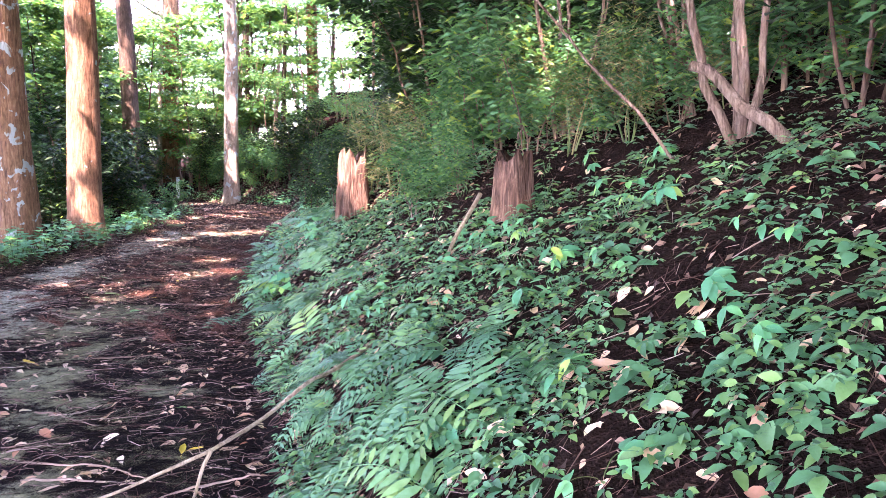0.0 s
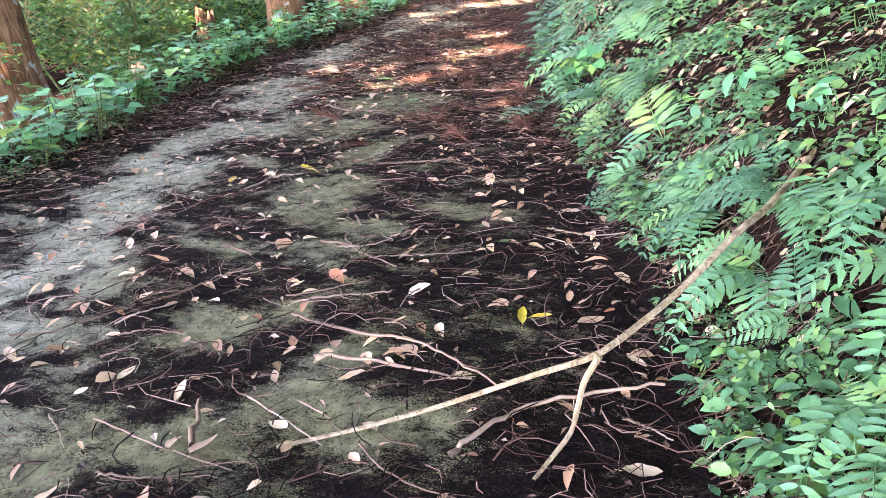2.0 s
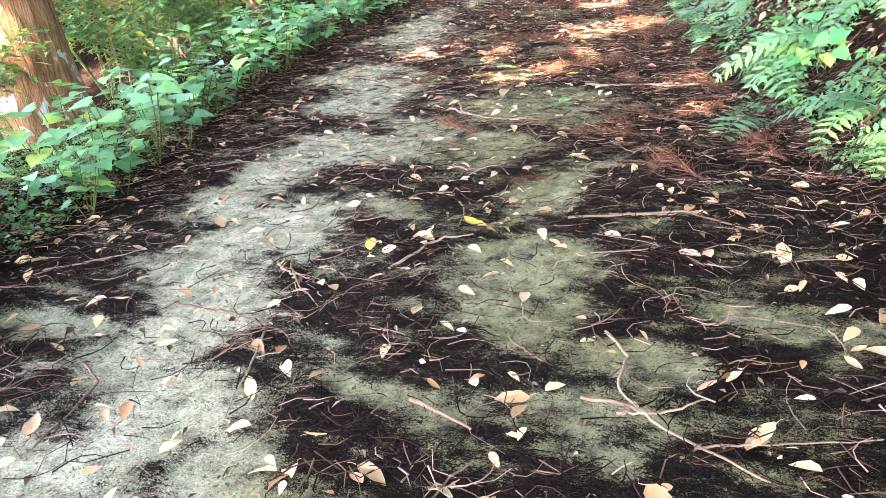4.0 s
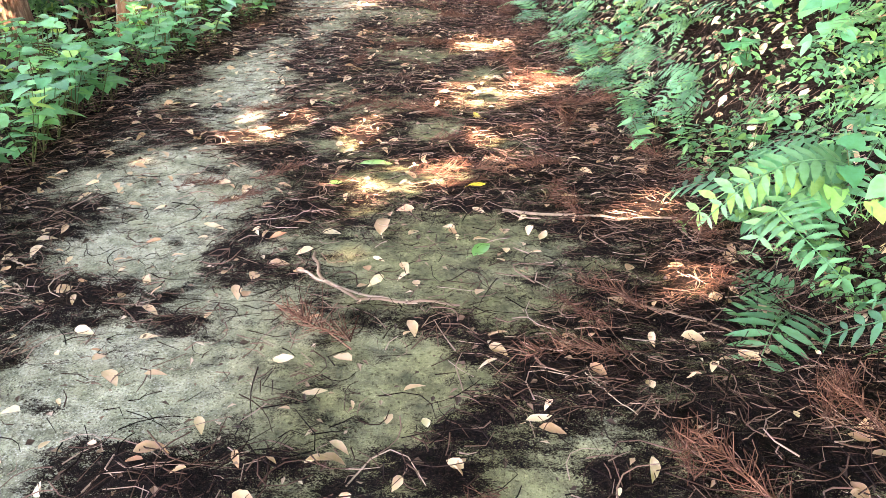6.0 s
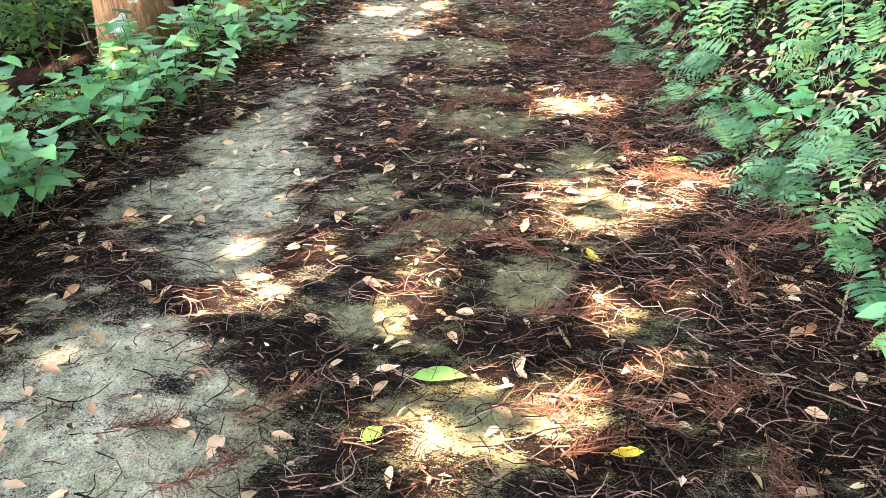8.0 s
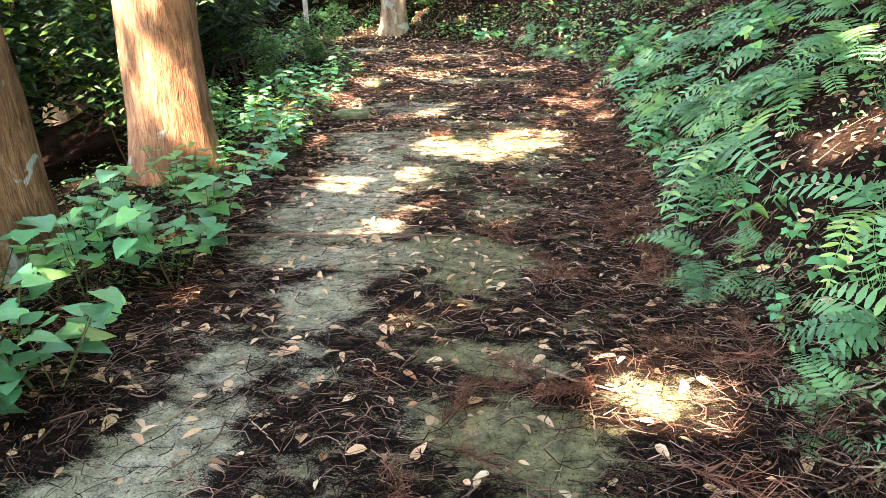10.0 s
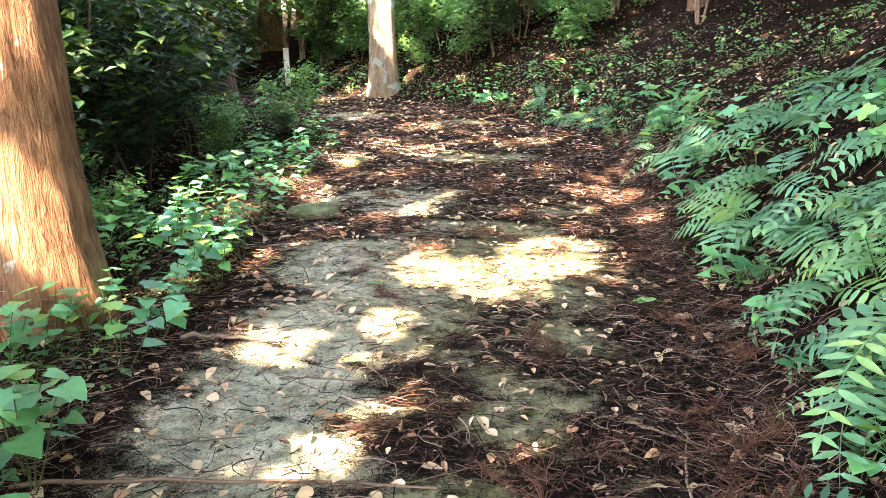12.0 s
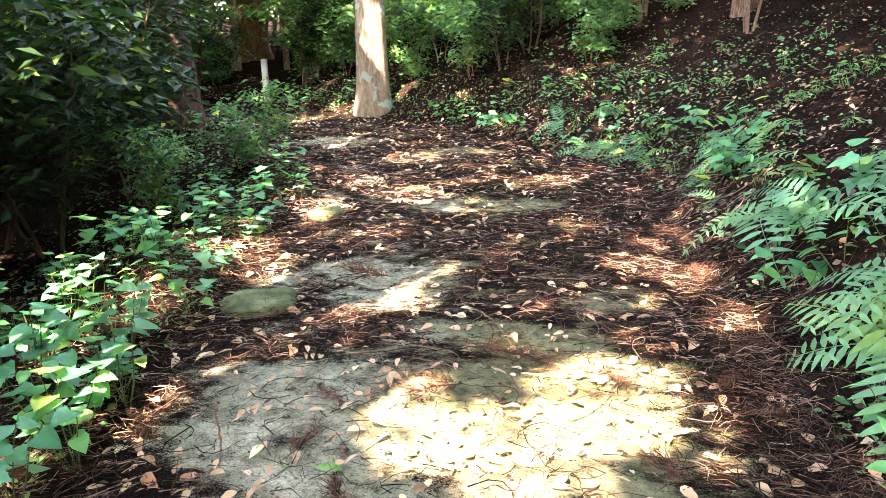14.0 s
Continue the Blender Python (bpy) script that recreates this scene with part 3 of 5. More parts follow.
def build_crowns():
    # leaves mostly out of view, placed to stop the sun except along the shafts
    g = np.random.default_rng(33)
    n = 105000
    p = np.stack([g.uniform(-17, 8, n), g.uniform(-17, 19, n), g.uniform(7.5, 14.5, n)], 1)
    m = 36000
    # thicker here to stop stray sun on the first stretch
    k = 34000
    p = np.concatenate([p, np.stack([g.uniform(-12, -2, k), g.uniform(-8, 9, k), g.uniform(8, 14, k)], 1)])
    p = np.concatenate([p, np.stack([g.uniform(-42, 26, m), g.uniform(-34, 58, m), g.uniform(6, 15, m)], 1)])
    # thinned on the left so that more light reaches the verge
    p = p[(g.random(len(p)) < 0.5) | (p[:, 0] > -6.5) | (p[:, 1] < 0) | (p[:, 1] > 15)]
    # two unseen layers added over the bank to darken it
    k = 26000
    p = np.concatenate([p, np.stack([g.uniform(-2.5, 7, k), g.uniform(4, 23, k), g.uniform(6, 11, k)], 1)])
    k = 16000
    p = np.concatenate([p, np.stack([g.uniform(-2.2, 3.5, k), g.uniform(8, 15, k), g.uniform(4.5, 7.5, k)], 1)])
    L = g.uniform(0.28, 0.5, len(p))
    way = unit(heading(len(p), g) + g.normal(0, 0.3, (len(p), 3)))
    across = unit(np.cross(way, np.tile((0, 0, 1.0), (len(p), 1)))) * L[:, None] * 0.22
    mid = p + way * L[:, None] * 0.5
    open_sky = sunlit(p) | sunlit(p + way * L[:, None]) | sunlit(mid + across) | sunlit(mid - across)
    open_sky &= g.random(len(p)) > 0.018       # a stray leaf here and there in the gaps
    p, L, way = p[~open_sky], L[~open_sky], way[~open_sky]
    at = np.array([(o.location.x, o.location.y) for o in wood])
    near = np.argmin(((p[:, None, :2] - at[None]) ** 2).sum(-1), 1)
    for i, o in enumerate(wood):
        own = near == i
        if own.any():
            v, f = flat_leaves(p[own] - np.array(o.location), way[own], jitter_up(own.sum(), 0.45, g), L[own], L[own] * 0.5)
            child("crown", mesh_of("crown", v, f, CROWN, False), o)


build_crowns()

# ---- shrubs and young trees ----
def shrub_meshes(seed, height, spread, n, size, layered, leaf_stuff, stem_mat, stems=6, low=2, slim=0.45):
    """Stems, each with its side twigs, and one mass of leaves round the twigs."""
    g = np.random.default_rng(seed)
    limbs, tips = [], []
    for _ in range(stems):
        a = g.uniform(0, 6.28)
        top = np.array((math.cos(a) * spread * g.uniform(0.2, 0.8), math.sin(a) * spread * g.uniform(0.2, 0.8), height * g.uniform(0.7, 1)))
        line = curve_line((math.cos(a) * 0.08, math.sin(a) * 0.08, -0.1), top, 8, 0.1, 0.035, g)
        r = 0.016 * height / 2 * g.uniform(0.6, 1.2)
        lines = [tube(line, np.linspace(r, r * 0.35, 8), 5, 0.05)]
        for _ in range(7):
            k = g.integers(low, 8)
            b = g.uniform(0, 6.28)
            end = line[k] + np.array((math.cos(b), math.sin(b), 0.15 if layered else g.uniform(0, 0.6))) * g.uniform(0.3, 0.8) * spread * 0.7
            r2 = 0.005 * height / 2
            lines.append(tube(curve_line(line[k], end, 4, 0.05, 0.02, g), np.linspace(r2, r2 * 0.3, 4), 3))
            tips += [line[k] + (end - line[k]) * u for u in g.uniform(0.3, 1.05, 6)]
        limbs.append(mesh_of("stem", *joined(*lines), stem_mat))
    tips = np.array(tips)
    pick = tips[g.integers(0, len(tips), n)]
    flat = np.array((0.16, 0.16, 0.035)) if layered else np.array((0.15, 0.15, 0.12))
    p = pick + g.normal(0, 1, (n, 3)) * flat * spread
    p[:, 2] = np.maximum(p[:, 2], 0.05)
    L = size * g.uniform(0.6, 1.25, n)
    v, f = flat_leaves(p, heading(n, g) + np.array((0, 0, -0.25)), jitter_up(n, 0.55 if not layered else 0.25, g), L, L * slim)
    return limbs, mesh_of("foliage", v, f, leaf_stuff, False)


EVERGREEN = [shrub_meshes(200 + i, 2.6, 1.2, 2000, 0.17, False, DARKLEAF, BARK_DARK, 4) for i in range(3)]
YOUNG = [shrub_meshes(220 + i, 4.2, 1.9, 2200, 0.185, True, MAPLE, SHRUB_BARK, 3) for i in range(3)]
BRUSH = [shrub_meshes(240 + i, 1.6, 0.9, 1300, 0.15, False, BUSHLEAF, SHRUB_BARK, 4) for i in range(3)]
DRY = [shrub_meshes(260 + i, 2.4, 1.0, 1100, 0.18, False, STRAW, STRAW, 6, slim=0.14) for i in range(2)]
LEGGY = [shrub_meshes(280 + i, 3.4, 1.3, 1300, 0.13, False, BUSHLEAF, SHRUB_BARK, 5, low=5) for i in range(3)]


def put(kind, meshes, label, x, y, scale, turn, dz=0.0):
    ob = tagged(new(kind), label, kind.replace("_", " "), "undergrowth")
    for limb in meshes[0]:
        child("stem", limb, ob)
    child("foliage", meshes[1], ob)
    ob.matrix_basis = pose(x, y, spot(x, y) + dz, 0, 0, turn) @ Matrix.Scale(scale, 4)
    return ob


TALL = [shrub_meshes(290 + i, 7.0, 2.6, 3000, 0.27, True, MAPLE, BARK_DARK, 2, low=2) for i in range(3)]
KINDS = {"broadleaved_tree": (TALL, "broadleaved tree with bright layered foliage in the wood"), "evergreen_shrub": (EVERGREEN, "dense dark glossy evergreen shrub in the shade"), "young_tree": (YOUNG, "slender young tree with layered bright leaves"),
         "bush": (BRUSH, "tangled leafy bush under the trees"), "bamboo_clump": (DRY, "half-dry green and straw bamboo grass among the trees"),
         "leggy_shrub": (LEGGY, "leggy shrub with pale bare stems on the bank")}


def scatter_shrubs():
    g = np.random.default_rng(51)

    def one(kind, x, y, s, label=""):
        if 23.5 < y < 31 and abs(x + 4.35 + (y - 12.1) * 0.389) < 0.6:    # the open line along the track past the bend
            return
        meshes, usual = KINDS[kind]
        put(kind, meshes[g.integers(len(meshes))], label or usual, x, y, s, g.uniform(0, 360))

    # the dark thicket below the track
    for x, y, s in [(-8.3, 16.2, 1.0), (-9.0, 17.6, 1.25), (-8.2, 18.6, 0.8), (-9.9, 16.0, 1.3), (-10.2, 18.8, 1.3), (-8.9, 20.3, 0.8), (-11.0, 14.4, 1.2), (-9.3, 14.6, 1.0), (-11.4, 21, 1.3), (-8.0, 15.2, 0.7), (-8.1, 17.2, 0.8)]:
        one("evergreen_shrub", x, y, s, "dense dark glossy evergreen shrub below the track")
    # along the top of the bank
    for i in range(34):
        y = 0.5 + i * 0.62 + g.uniform(-0.3, 0.3)
        for d, names in ((g.uniform(2.4, 3.1) if y > 6.2 else g.uniform(3.0, 3.6), ("bush", "leggy_shrub", "bush", "evergreen_shrub")), (g.uniform(3.6, 4.8), ("evergreen_shrub", "leggy_shrub", "young_tree"))):
            x = float(right_edge(y)) + d
            if 12 < y < 22 and d < 3.4:
                continue
            one(names[g.integers(len(names))], x, y, g.uniform(0.6, 0.95))
    for i in range(48):
        side = i % 3
        if side == 0:
            y = g.uniform(20, 44)
            x = float(right_edge(y)) + g.uniform(3.0, 11)
        elif side == 1:
            y = g.uniform(2, 36)
            x = float(left_edge(y)) - g.uniform(3.4, 12)
        else:
            # hidden behind the first row; kept to hold back light
            y = g.uniform(2, 22)
            x = float(right_edge(y)) + g.uniform(5.5, 9)
        if side == 1 and 11 < y < 21:
            x -= 2.5
        one(("evergreen_shrub", "young_tree", "bush", "young_tree")[g.integers(4)], x, y, g.uniform(0.8, 1.3))
    for x, y, s in [(-8.8, 25.8, 1.0), (-9.9, 28.5, 1.2), (-13.5, 28.6, 1.1), (-5.0, 25.6, 1.0), (-3.2, 24.4, 0.9), (-7.4, 26.8, 1.2), (-12.4, 22.4, 1.0), (-1.4, 22.8, 0.8), (-15.5, 23, 1.2), (-4.0, 27.4, 1.3), (-16, 30, 1.3), (-20, 27, 1.3)]:
        one("young_tree", x, y, s)
    for x, y, s in [(-9.0, 27.4, 0.8), (-12.8, 29.6, 0.9), (-8.2, 28.8, 0.9), (-13.8, 31.5, 1.1), (-10.0, 32.5, 1.1), (-7.0, 30.5, 1.0), (-15.5, 28.0, 0.9), (-9.5, 30.8, 0.8)]:
        one("bush", x, y, s)
    for i in range(30):                       # low bushes round the bend
        y = g.uniform(22.0, 28.0)
        one(("bush", "bush", "evergreen_shrub", "bush")[i % 4], float(right_edge(y)) + g.uniform(1.3, 4.2), y, g.uniform(0.45, 0.8))
    for x, y, s in [(2.3, 5.6, 0.6), (1.4, 6.4, 0.6), (2.8, 4.9, 0.7), (0.7, 7.3, 0.55), (3.0, 3.8, 0.7), (2.2, 6.8, 0.8), (0.2, 7.9, 0.5), (-0.4, 8.8, 0.5), (3.3, 3.0, 0.7), (-0.2, 7.4, 0.4)]:
        one("bush", x, y, s)
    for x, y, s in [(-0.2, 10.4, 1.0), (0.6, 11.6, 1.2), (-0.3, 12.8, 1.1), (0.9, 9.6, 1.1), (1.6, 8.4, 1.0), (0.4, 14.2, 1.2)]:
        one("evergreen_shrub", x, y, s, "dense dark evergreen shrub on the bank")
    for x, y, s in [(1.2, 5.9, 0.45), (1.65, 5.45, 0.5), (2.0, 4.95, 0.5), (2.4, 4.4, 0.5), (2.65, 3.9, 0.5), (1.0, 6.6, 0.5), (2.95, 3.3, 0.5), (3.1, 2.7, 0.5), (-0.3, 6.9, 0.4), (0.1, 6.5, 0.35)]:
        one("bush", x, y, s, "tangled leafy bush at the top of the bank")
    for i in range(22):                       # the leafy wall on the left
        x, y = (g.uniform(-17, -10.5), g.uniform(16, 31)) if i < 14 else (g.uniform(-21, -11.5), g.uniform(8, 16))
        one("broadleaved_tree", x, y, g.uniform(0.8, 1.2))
    # added above the bank to block skylight and darken the slope
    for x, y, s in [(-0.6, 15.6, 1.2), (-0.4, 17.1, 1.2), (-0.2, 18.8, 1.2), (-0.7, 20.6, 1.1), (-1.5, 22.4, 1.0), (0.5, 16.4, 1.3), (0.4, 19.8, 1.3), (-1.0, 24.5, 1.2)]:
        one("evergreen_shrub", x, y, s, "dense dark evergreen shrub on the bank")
    for i in range(24):                       # taller broadleaved trees behind
        if i < 12:
            x, y = g.uniform(-16, 6), g.uniform(26, 38)
        elif i < 22:
            x, y = g.uniform(-24, -11), g.uniform(12, 40)
        else:
            y = g.uniform(5, 22)
            x = float(right_edge(y)) + g.uniform(5.5, 10)
        one("broadleaved_tree", x, y, g.uniform(0.8, 1.25))
    for i in range(34):                       # the lit wood all round
        if i < 20:
            x, y = g.uniform(-30, 8), g.uniform(29, 46)
        else:
            x, y = g.uniform(-24, -11.5), g.uniform(4, 30)
        one(("young_tree", "young_tree", "bush", "evergreen_shrub")[i % 4], x, y, g.uniform(1.3, 2.1))
    for i in range(14):                       # lit foliage that closes the view past the bend
        x, y = g.uniform(-19, -7), g.uniform(26, 36)
        if x > float(left_edge(y)) - 1.5 and x < float(right_edge(y)) + 1.5:
            x += 4.5
        one("broadleaved_tree", x, y, g.uniform(0.9, 1.4))
    for x, y, s in [(-6.0, 25.4, 0.8), (-4.4, 23.9, 0.7), (-7.9, 26.0, 0.8), (-3.0, 22.8, 0.7), (-10.6, 27.6, 0.9), (-2.0, 21.2, 0.6)]:
        one("leggy_shrub", x, y, s)
    for x, y, s in [(-8.2, 9.6, 0.9), (-9.0, 8.4, 1.0), (-8.6, 11.4, 0.8), (-9.8, 10.4, 1.2), (-7.9, 7.2, 0.7), (-1.0, 9.6, 0.6), (-0.6, 8.4, 0.5)]:
        one("bamboo_clump", x, y, s)
    for x, y, s in [(0.95, 5.9, 0.4), (1.35, 5.6, 0.42), (1.9, 5.2, 0.4), (0.7, 6.7, 0.45)]:
        one("bamboo_clump", x, y, s, "half-dry green and straw bamboo grass behind the stump")
    for x, y, s in [(-2.15, 11.6, 0.36), (-1.9, 12.6, 0.4), (-1.6, 10.8, 0.38), (-1.75, 13.5, 0.4), (-1.3, 9.9, 0.4), (-1.5, 14.6, 0.42), (2.4, 5.0, 0.5), (3.0, 4.4, 0.55), (2.7, 5.6, 0.65), (1.7, 6.2, 0.6)]:
        one("evergreen_shrub", x, y, s, "dense dark evergreen shrub on the bank")
    for x, y, s in [(-7.6, 8.6, 0.7), (-8.0, 10.4, 0.7), (-7.4, 6.4, 0.6), (-8.4, 12.6, 0.8), (-7.2, 15.0, 0.4), (-7.4, 17.6, 0.45), (-7.3, 19.4, 0.5), (-9.6, 12.2, 1.0)]:
        one("bush", x, y, s)


scatter_shrubs()


# ---- ferns ----
def frond_mesh(seed, length=0.62, pairs=13, wide=0.15):
    g = np.random.default_rng(seed)
    s = np.linspace(0, 1, 12)
    line = np.stack([length * (0.92 * s), 0.03 * np.sin(3 * s) * g.choice([-1, 1]), length * (0.5 * s - 0.8 * s * s)], 1)
    u = np.linspace(0.16, 0.98, pairs)
    base = np.stack([np.interp(u, s, line[:, i]) for i in range(3)], 1)
    t = unit(np.stack([np.interp(u, s, np.gradient(line[:, i])) for i in range(3)], 1))
    nor = unit(np.cross(t, np.cross(np.tile((0, 0, 1.0), (pairs, 1)), t)))
    L = wide * np.sin(np.clip(0.35 + 0.75 * (1 - u) ** 0.8 * 1.6, 0, 1.57)) * g.uniform(0.88, 1.1, pairs)
    out = []
    for sign in (-1, 1):
        side = unit(np.cross(t, nor)) * sign
        way = side + t * 0.38 + nor * 0.06 + g.normal(0, 0.04, (pairs, 3))
        out.append(leaves(base, way, nor, L, L * 0.27, 0.06, 0.14))
    out.append(leaves(base[-1:], t[-1:], nor[-1:], wide * 0.4, wide * 0.14))
    sv, sq = strands(line[None], 0.0032, 3)
    tri = np.concatenate([sq[:, [0, 1, 2]], sq[:, [0, 2, 3]]])
    out.append((sv, tri))
    return mesh_of("frond", *joined(*out), FERN)


FRONDS = [frond_mesh(300 + i, 0.62 - 0.05 * i, 10 + i % 3, 0.15 - 0.012 * i) for i in range(4)]


def fern(x, y, scale, n, g, toward=None, spread=360):
    """A tuft of arching fronds; those on a bank hang outwards."""
    ob = tagged(new("fern"), "green fern tuft with arching feathery fronds on the bank", "fern", "ferns on the bank")
    up = (Vector((0, 0, 1)) * 0.3 + slope(x, y) * 0.7).normalized()
    ob.matrix_basis = Matrix.Translation((x, y, spot(x, y) - 0.01)) @ Vector((0, 0, 1)).rotation_difference(up).to_matrix().to_4x4() @ Matrix.Scale(scale, 4)
    for i in range(n):
        yaw = (g.uniform(0, 360) if toward is None else toward + g.uniform(-spread / 2, spread / 2))
        child("frond", FRONDS[g.integers(4)], ob, pose(0, 0, 0.01, g.uniform(-12, 12), g.uniform(-34, 10), yaw) @ Matrix.Scale(g.uniform(0.75, 1.1), 4))
    return ob


def plant_ferns():
    g = np.random.default_rng(77)
    for x, y, size in [(-0.5, 4.2, 1.1), (-0.2, 3.5, 1.1), (-0.02, 3.2, 1.15), (0.12, 2.9, 1.1), (0.05, 3.6, 1.0), (-0.2, 3.9, 1.0), (0.4, 3.0, 0.9), (-0.05, 2.75, 1.0), (0.3, 3.5, 0.9)]:
        fern(x, y, size * 0.88, 5, g, 200, 240)
    for i in range(32):                       # the hanging fringe at the beginning
        y = g.uniform(2.4, 7.8)
        d, size = g.uniform(-0.02, 0.8), g.uniform(0.8, 1.25)
        if 3.2 < y < 5.0:
            d = max(d, 0.4)
        if 3.0 < y < 5.4 and d > 0.25:        # shorter under the hanging branch
            size *= 0.62
        fern(float(right_edge(y)) + d, y, size, 4, g, 190, 220)
    for i in range(15):
        y = g.uniform(7.8, 11.5)
        fern(float(right_edge(y)) + g.uniform(0.3, 1.3), y, g.uniform(0.5, 0.8), 6, g, 190, 260)
    for i in range(22):                       # at the foot of the bank, half over the needles
        y = g.uniform(8.6, 13.0)
        fern(float(right_edge(y)) + g.uniform(-0.05, 0.55), y, g.uniform(0.55, 0.85), 5, g, 200, 260)
    for i in range(36):
        y = g.uniform(11.0, 16.8)
        fern(float(right_edge(y)) + g.uniform(0.4, 1.9), y, g.uniform(0.75, 1.35), 6, g, 190, 280)
    for i in range(16):
        y = g.uniform(17.5, 22)
        fern(float(right_edge(y)) + g.uniform(0.2, 1.0), y, g.uniform(0.5, 0.8), 6, g, 200, 260)


plant_ferns()

# ---- verge plants ----
def heart_leaf(seed):
    g = np.random.default_rng(seed)
    out = [(0, 0), (0.10, 0.30), (0.02, 0.42), (0.22, 0.50), (0.48, 0.42), (0.75, 0.22), (1.0, 0.0)]
    v = [(x, 0, -0.16 * x * x) for x in (0.08, 0.3, 0.6)]
    n0 = len(v)
    ring = [(x, w * 0.88, 0.07 * w * 2 - 0.16 * x * x) for x, w in out] + [(x, -w * 0.88, 0.07 * w * 2 - 0.16 * x * x) for x, w in out[-2:0:-1]]
    v += [(x + g.normal(0, 0.012), y + g.normal(0, 0.012), z) for x, y, z in ring]
    k = len(ring)
    f = []
    for i in range(k):
        a, b = n0 + i, n0 + (i + 1) % k
        mx = (v[a][0] + v[b][0]) / 2
        f.append((0 if mx < 0.19 else 1 if mx < 0.5 else 2, a, b))
    f += [(0, n0 + 3, 1), (1, n0 + 4, 2), (0, 1, n0 + k - 3), (1, 2, n0 + k - 4)]
    return mesh_of("leaf", np.array(v) * 0.11, np.array(f), VERGE)


HEARTS = [heart_leaf(400 + i) for i in range(4)]


def verge_plant(seed, label, height=0.3, n=11):
    g = np.random.default_rng(seed)
    ob = tagged(new("verge_plant"), label, "plant", "plants along the verge")
    lines = []
    for s in range(3):
        a = g.uniform(0, 6.28)
        top = np.array((math.cos(a) * 0.12, math.sin(a) * 0.12, height * g.uniform(0.7, 1.0)))
        line = curve_line((0, 0, -0.02), top, 6, 0.0, 0.004, g)
        lines.append(line)
        for i in range(n // 3):
            u = 0.4 + 0.6 * (i + 1) / (n // 3)
            at = [float(np.interp(u * 5, range(6), line[:, j])) for j in range(3)]
            yaw = math.degrees(a) + i * 137 + g.uniform(-25, 25)
            child("leaf", HEARTS[g.integers(4)], ob, pose(*at, g.uniform(-10, 10), g.uniform(-10, 18), yaw) @ Matrix.Scale(g.uniform(0.65, 1.15), 4))
    child("stem", mesh_of("stem", *strands(np.array(lines), 0.004, 4), STEM), ob)
    return ob


def plant_verge():
    g = np.random.default_rng(88)
    kinds = [verge_plant(500 + i, "leafy green plant with heart-shaped leaves on the verge", 0.26 + 0.05 * i) for i in range(4)]
    first = [True] * 4
    for i in range(198):
        y = g.uniform(2.6, 11) if i < 130 else g.uniform(11, 19) if i < 190 else g.uniform(19, 22)
        x = float(left_edge(y)) - abs(g.normal(0.12, 0.55)) + 0.10
        if math.hypot(x + 6.97, y - 11.95) < 0.5 or math.hypot(x + 7.55, y - 7.25) < 0.5 or math.hypot(x + 6.85, y - 13.9) < 0.45:
            continue
        k = int(g.integers(4))
        m = pose(x, y, spot(x, y), g.uniform(-8, 8), g.uniform(-8, 8), g.uniform(0, 360))
        size = g.uniform(0.9, 1.35) * (0.7 if y > 13.5 else 1.0)
        if first[k]:
            kinds[k].matrix_basis, first[k] = m, False
        else:
            copy_thing(kinds[k], m @ Matrix.Scale(size, 4))
    for i in range(40):                       # among the ferns and at the foot of the bank
        y = g.uniform(5, 22.5)
        x = float(right_edge(y)) + g.uniform(0.1, 1.4)
        copy_thing(kinds[int(g.integers(4))], pose(x, y, spot(x, y) - 0.08, 0, -25, g.uniform(0, 360)))
    for i in range(20):                       # leafy tufts where the bank meets the track
        y = g.uniform(8.0, 13.5)
        x = float(right_edge(y)) + g.uniform(0.0, 0.6)
        copy_thing(kinds[int(g.integers(4))], pose(x, y, spot(x, y) - 0.06, 0, -18, g.uniform(0, 360)) @ Matrix.Scale(g.uniform(0.55, 0.85), 4))
    for i in range(34):                       # a fuller stretch beside the first cedar
        y = g.uniform(7.6, 12.6)
        x = float(left_edge(y)) - g.uniform(-0.12, 0.75)
        if math.hypot(x + 6.97, y - 11.95) > 0.45:
            copy_thing(kinds[int(g.integers(4))], pose(x, y, spot(x, y), g.uniform(-8, 8), g.uniform(-8, 8), g.uniform(0, 360)) @ Matrix.Scale(g.uniform(0.9, 1.3), 4))
    for i in range(24):                       # the thick part of the verge past the second cedar
        y = g.uniform(14.2, 18.5)
        x = float(left_edge(y)) - g.uniform(0.0, 1.3)
        copy_thing(kinds[int(g.integers(4))], pose(x, y, spot(x, y), g.uniform(-8, 8), g.uniform(-8, 8), g.uniform(0, 360)) @ Matrix.Scale(g.uniform(0.7, 1.05), 4))
    for i in range(22):                       # at the foot of the second cedar
        y = g.uniform(13.0, 15.6)
        x = float(left_edge(y)) - g.uniform(-0.1, 0.75)
        if math.hypot(x + 6.85, y - 13.9) > 0.4:
            copy_thing(kinds[int(g.integers(4))], pose(x, y, spot(x, y), g.uniform(-8, 8), g.uniform(-8, 8), g.uniform(0, 360)) @ Matrix.Scale(g.uniform(0.8, 1.15), 4))
    for i in range(32):                       # the green hem round the bend
        y = g.uniform(19.3, 26.0)
        x = float(right_edge(y)) + g.uniform(0.1, 1.3)
        copy_thing(kinds[int(g.integers(4))], pose(x, y, spot(x, y) - 0.04, 0, -12, g.uniform(0, 360)) @ Matrix.Scale(g.uniform(0.7, 1.0), 4))


plant_verge()


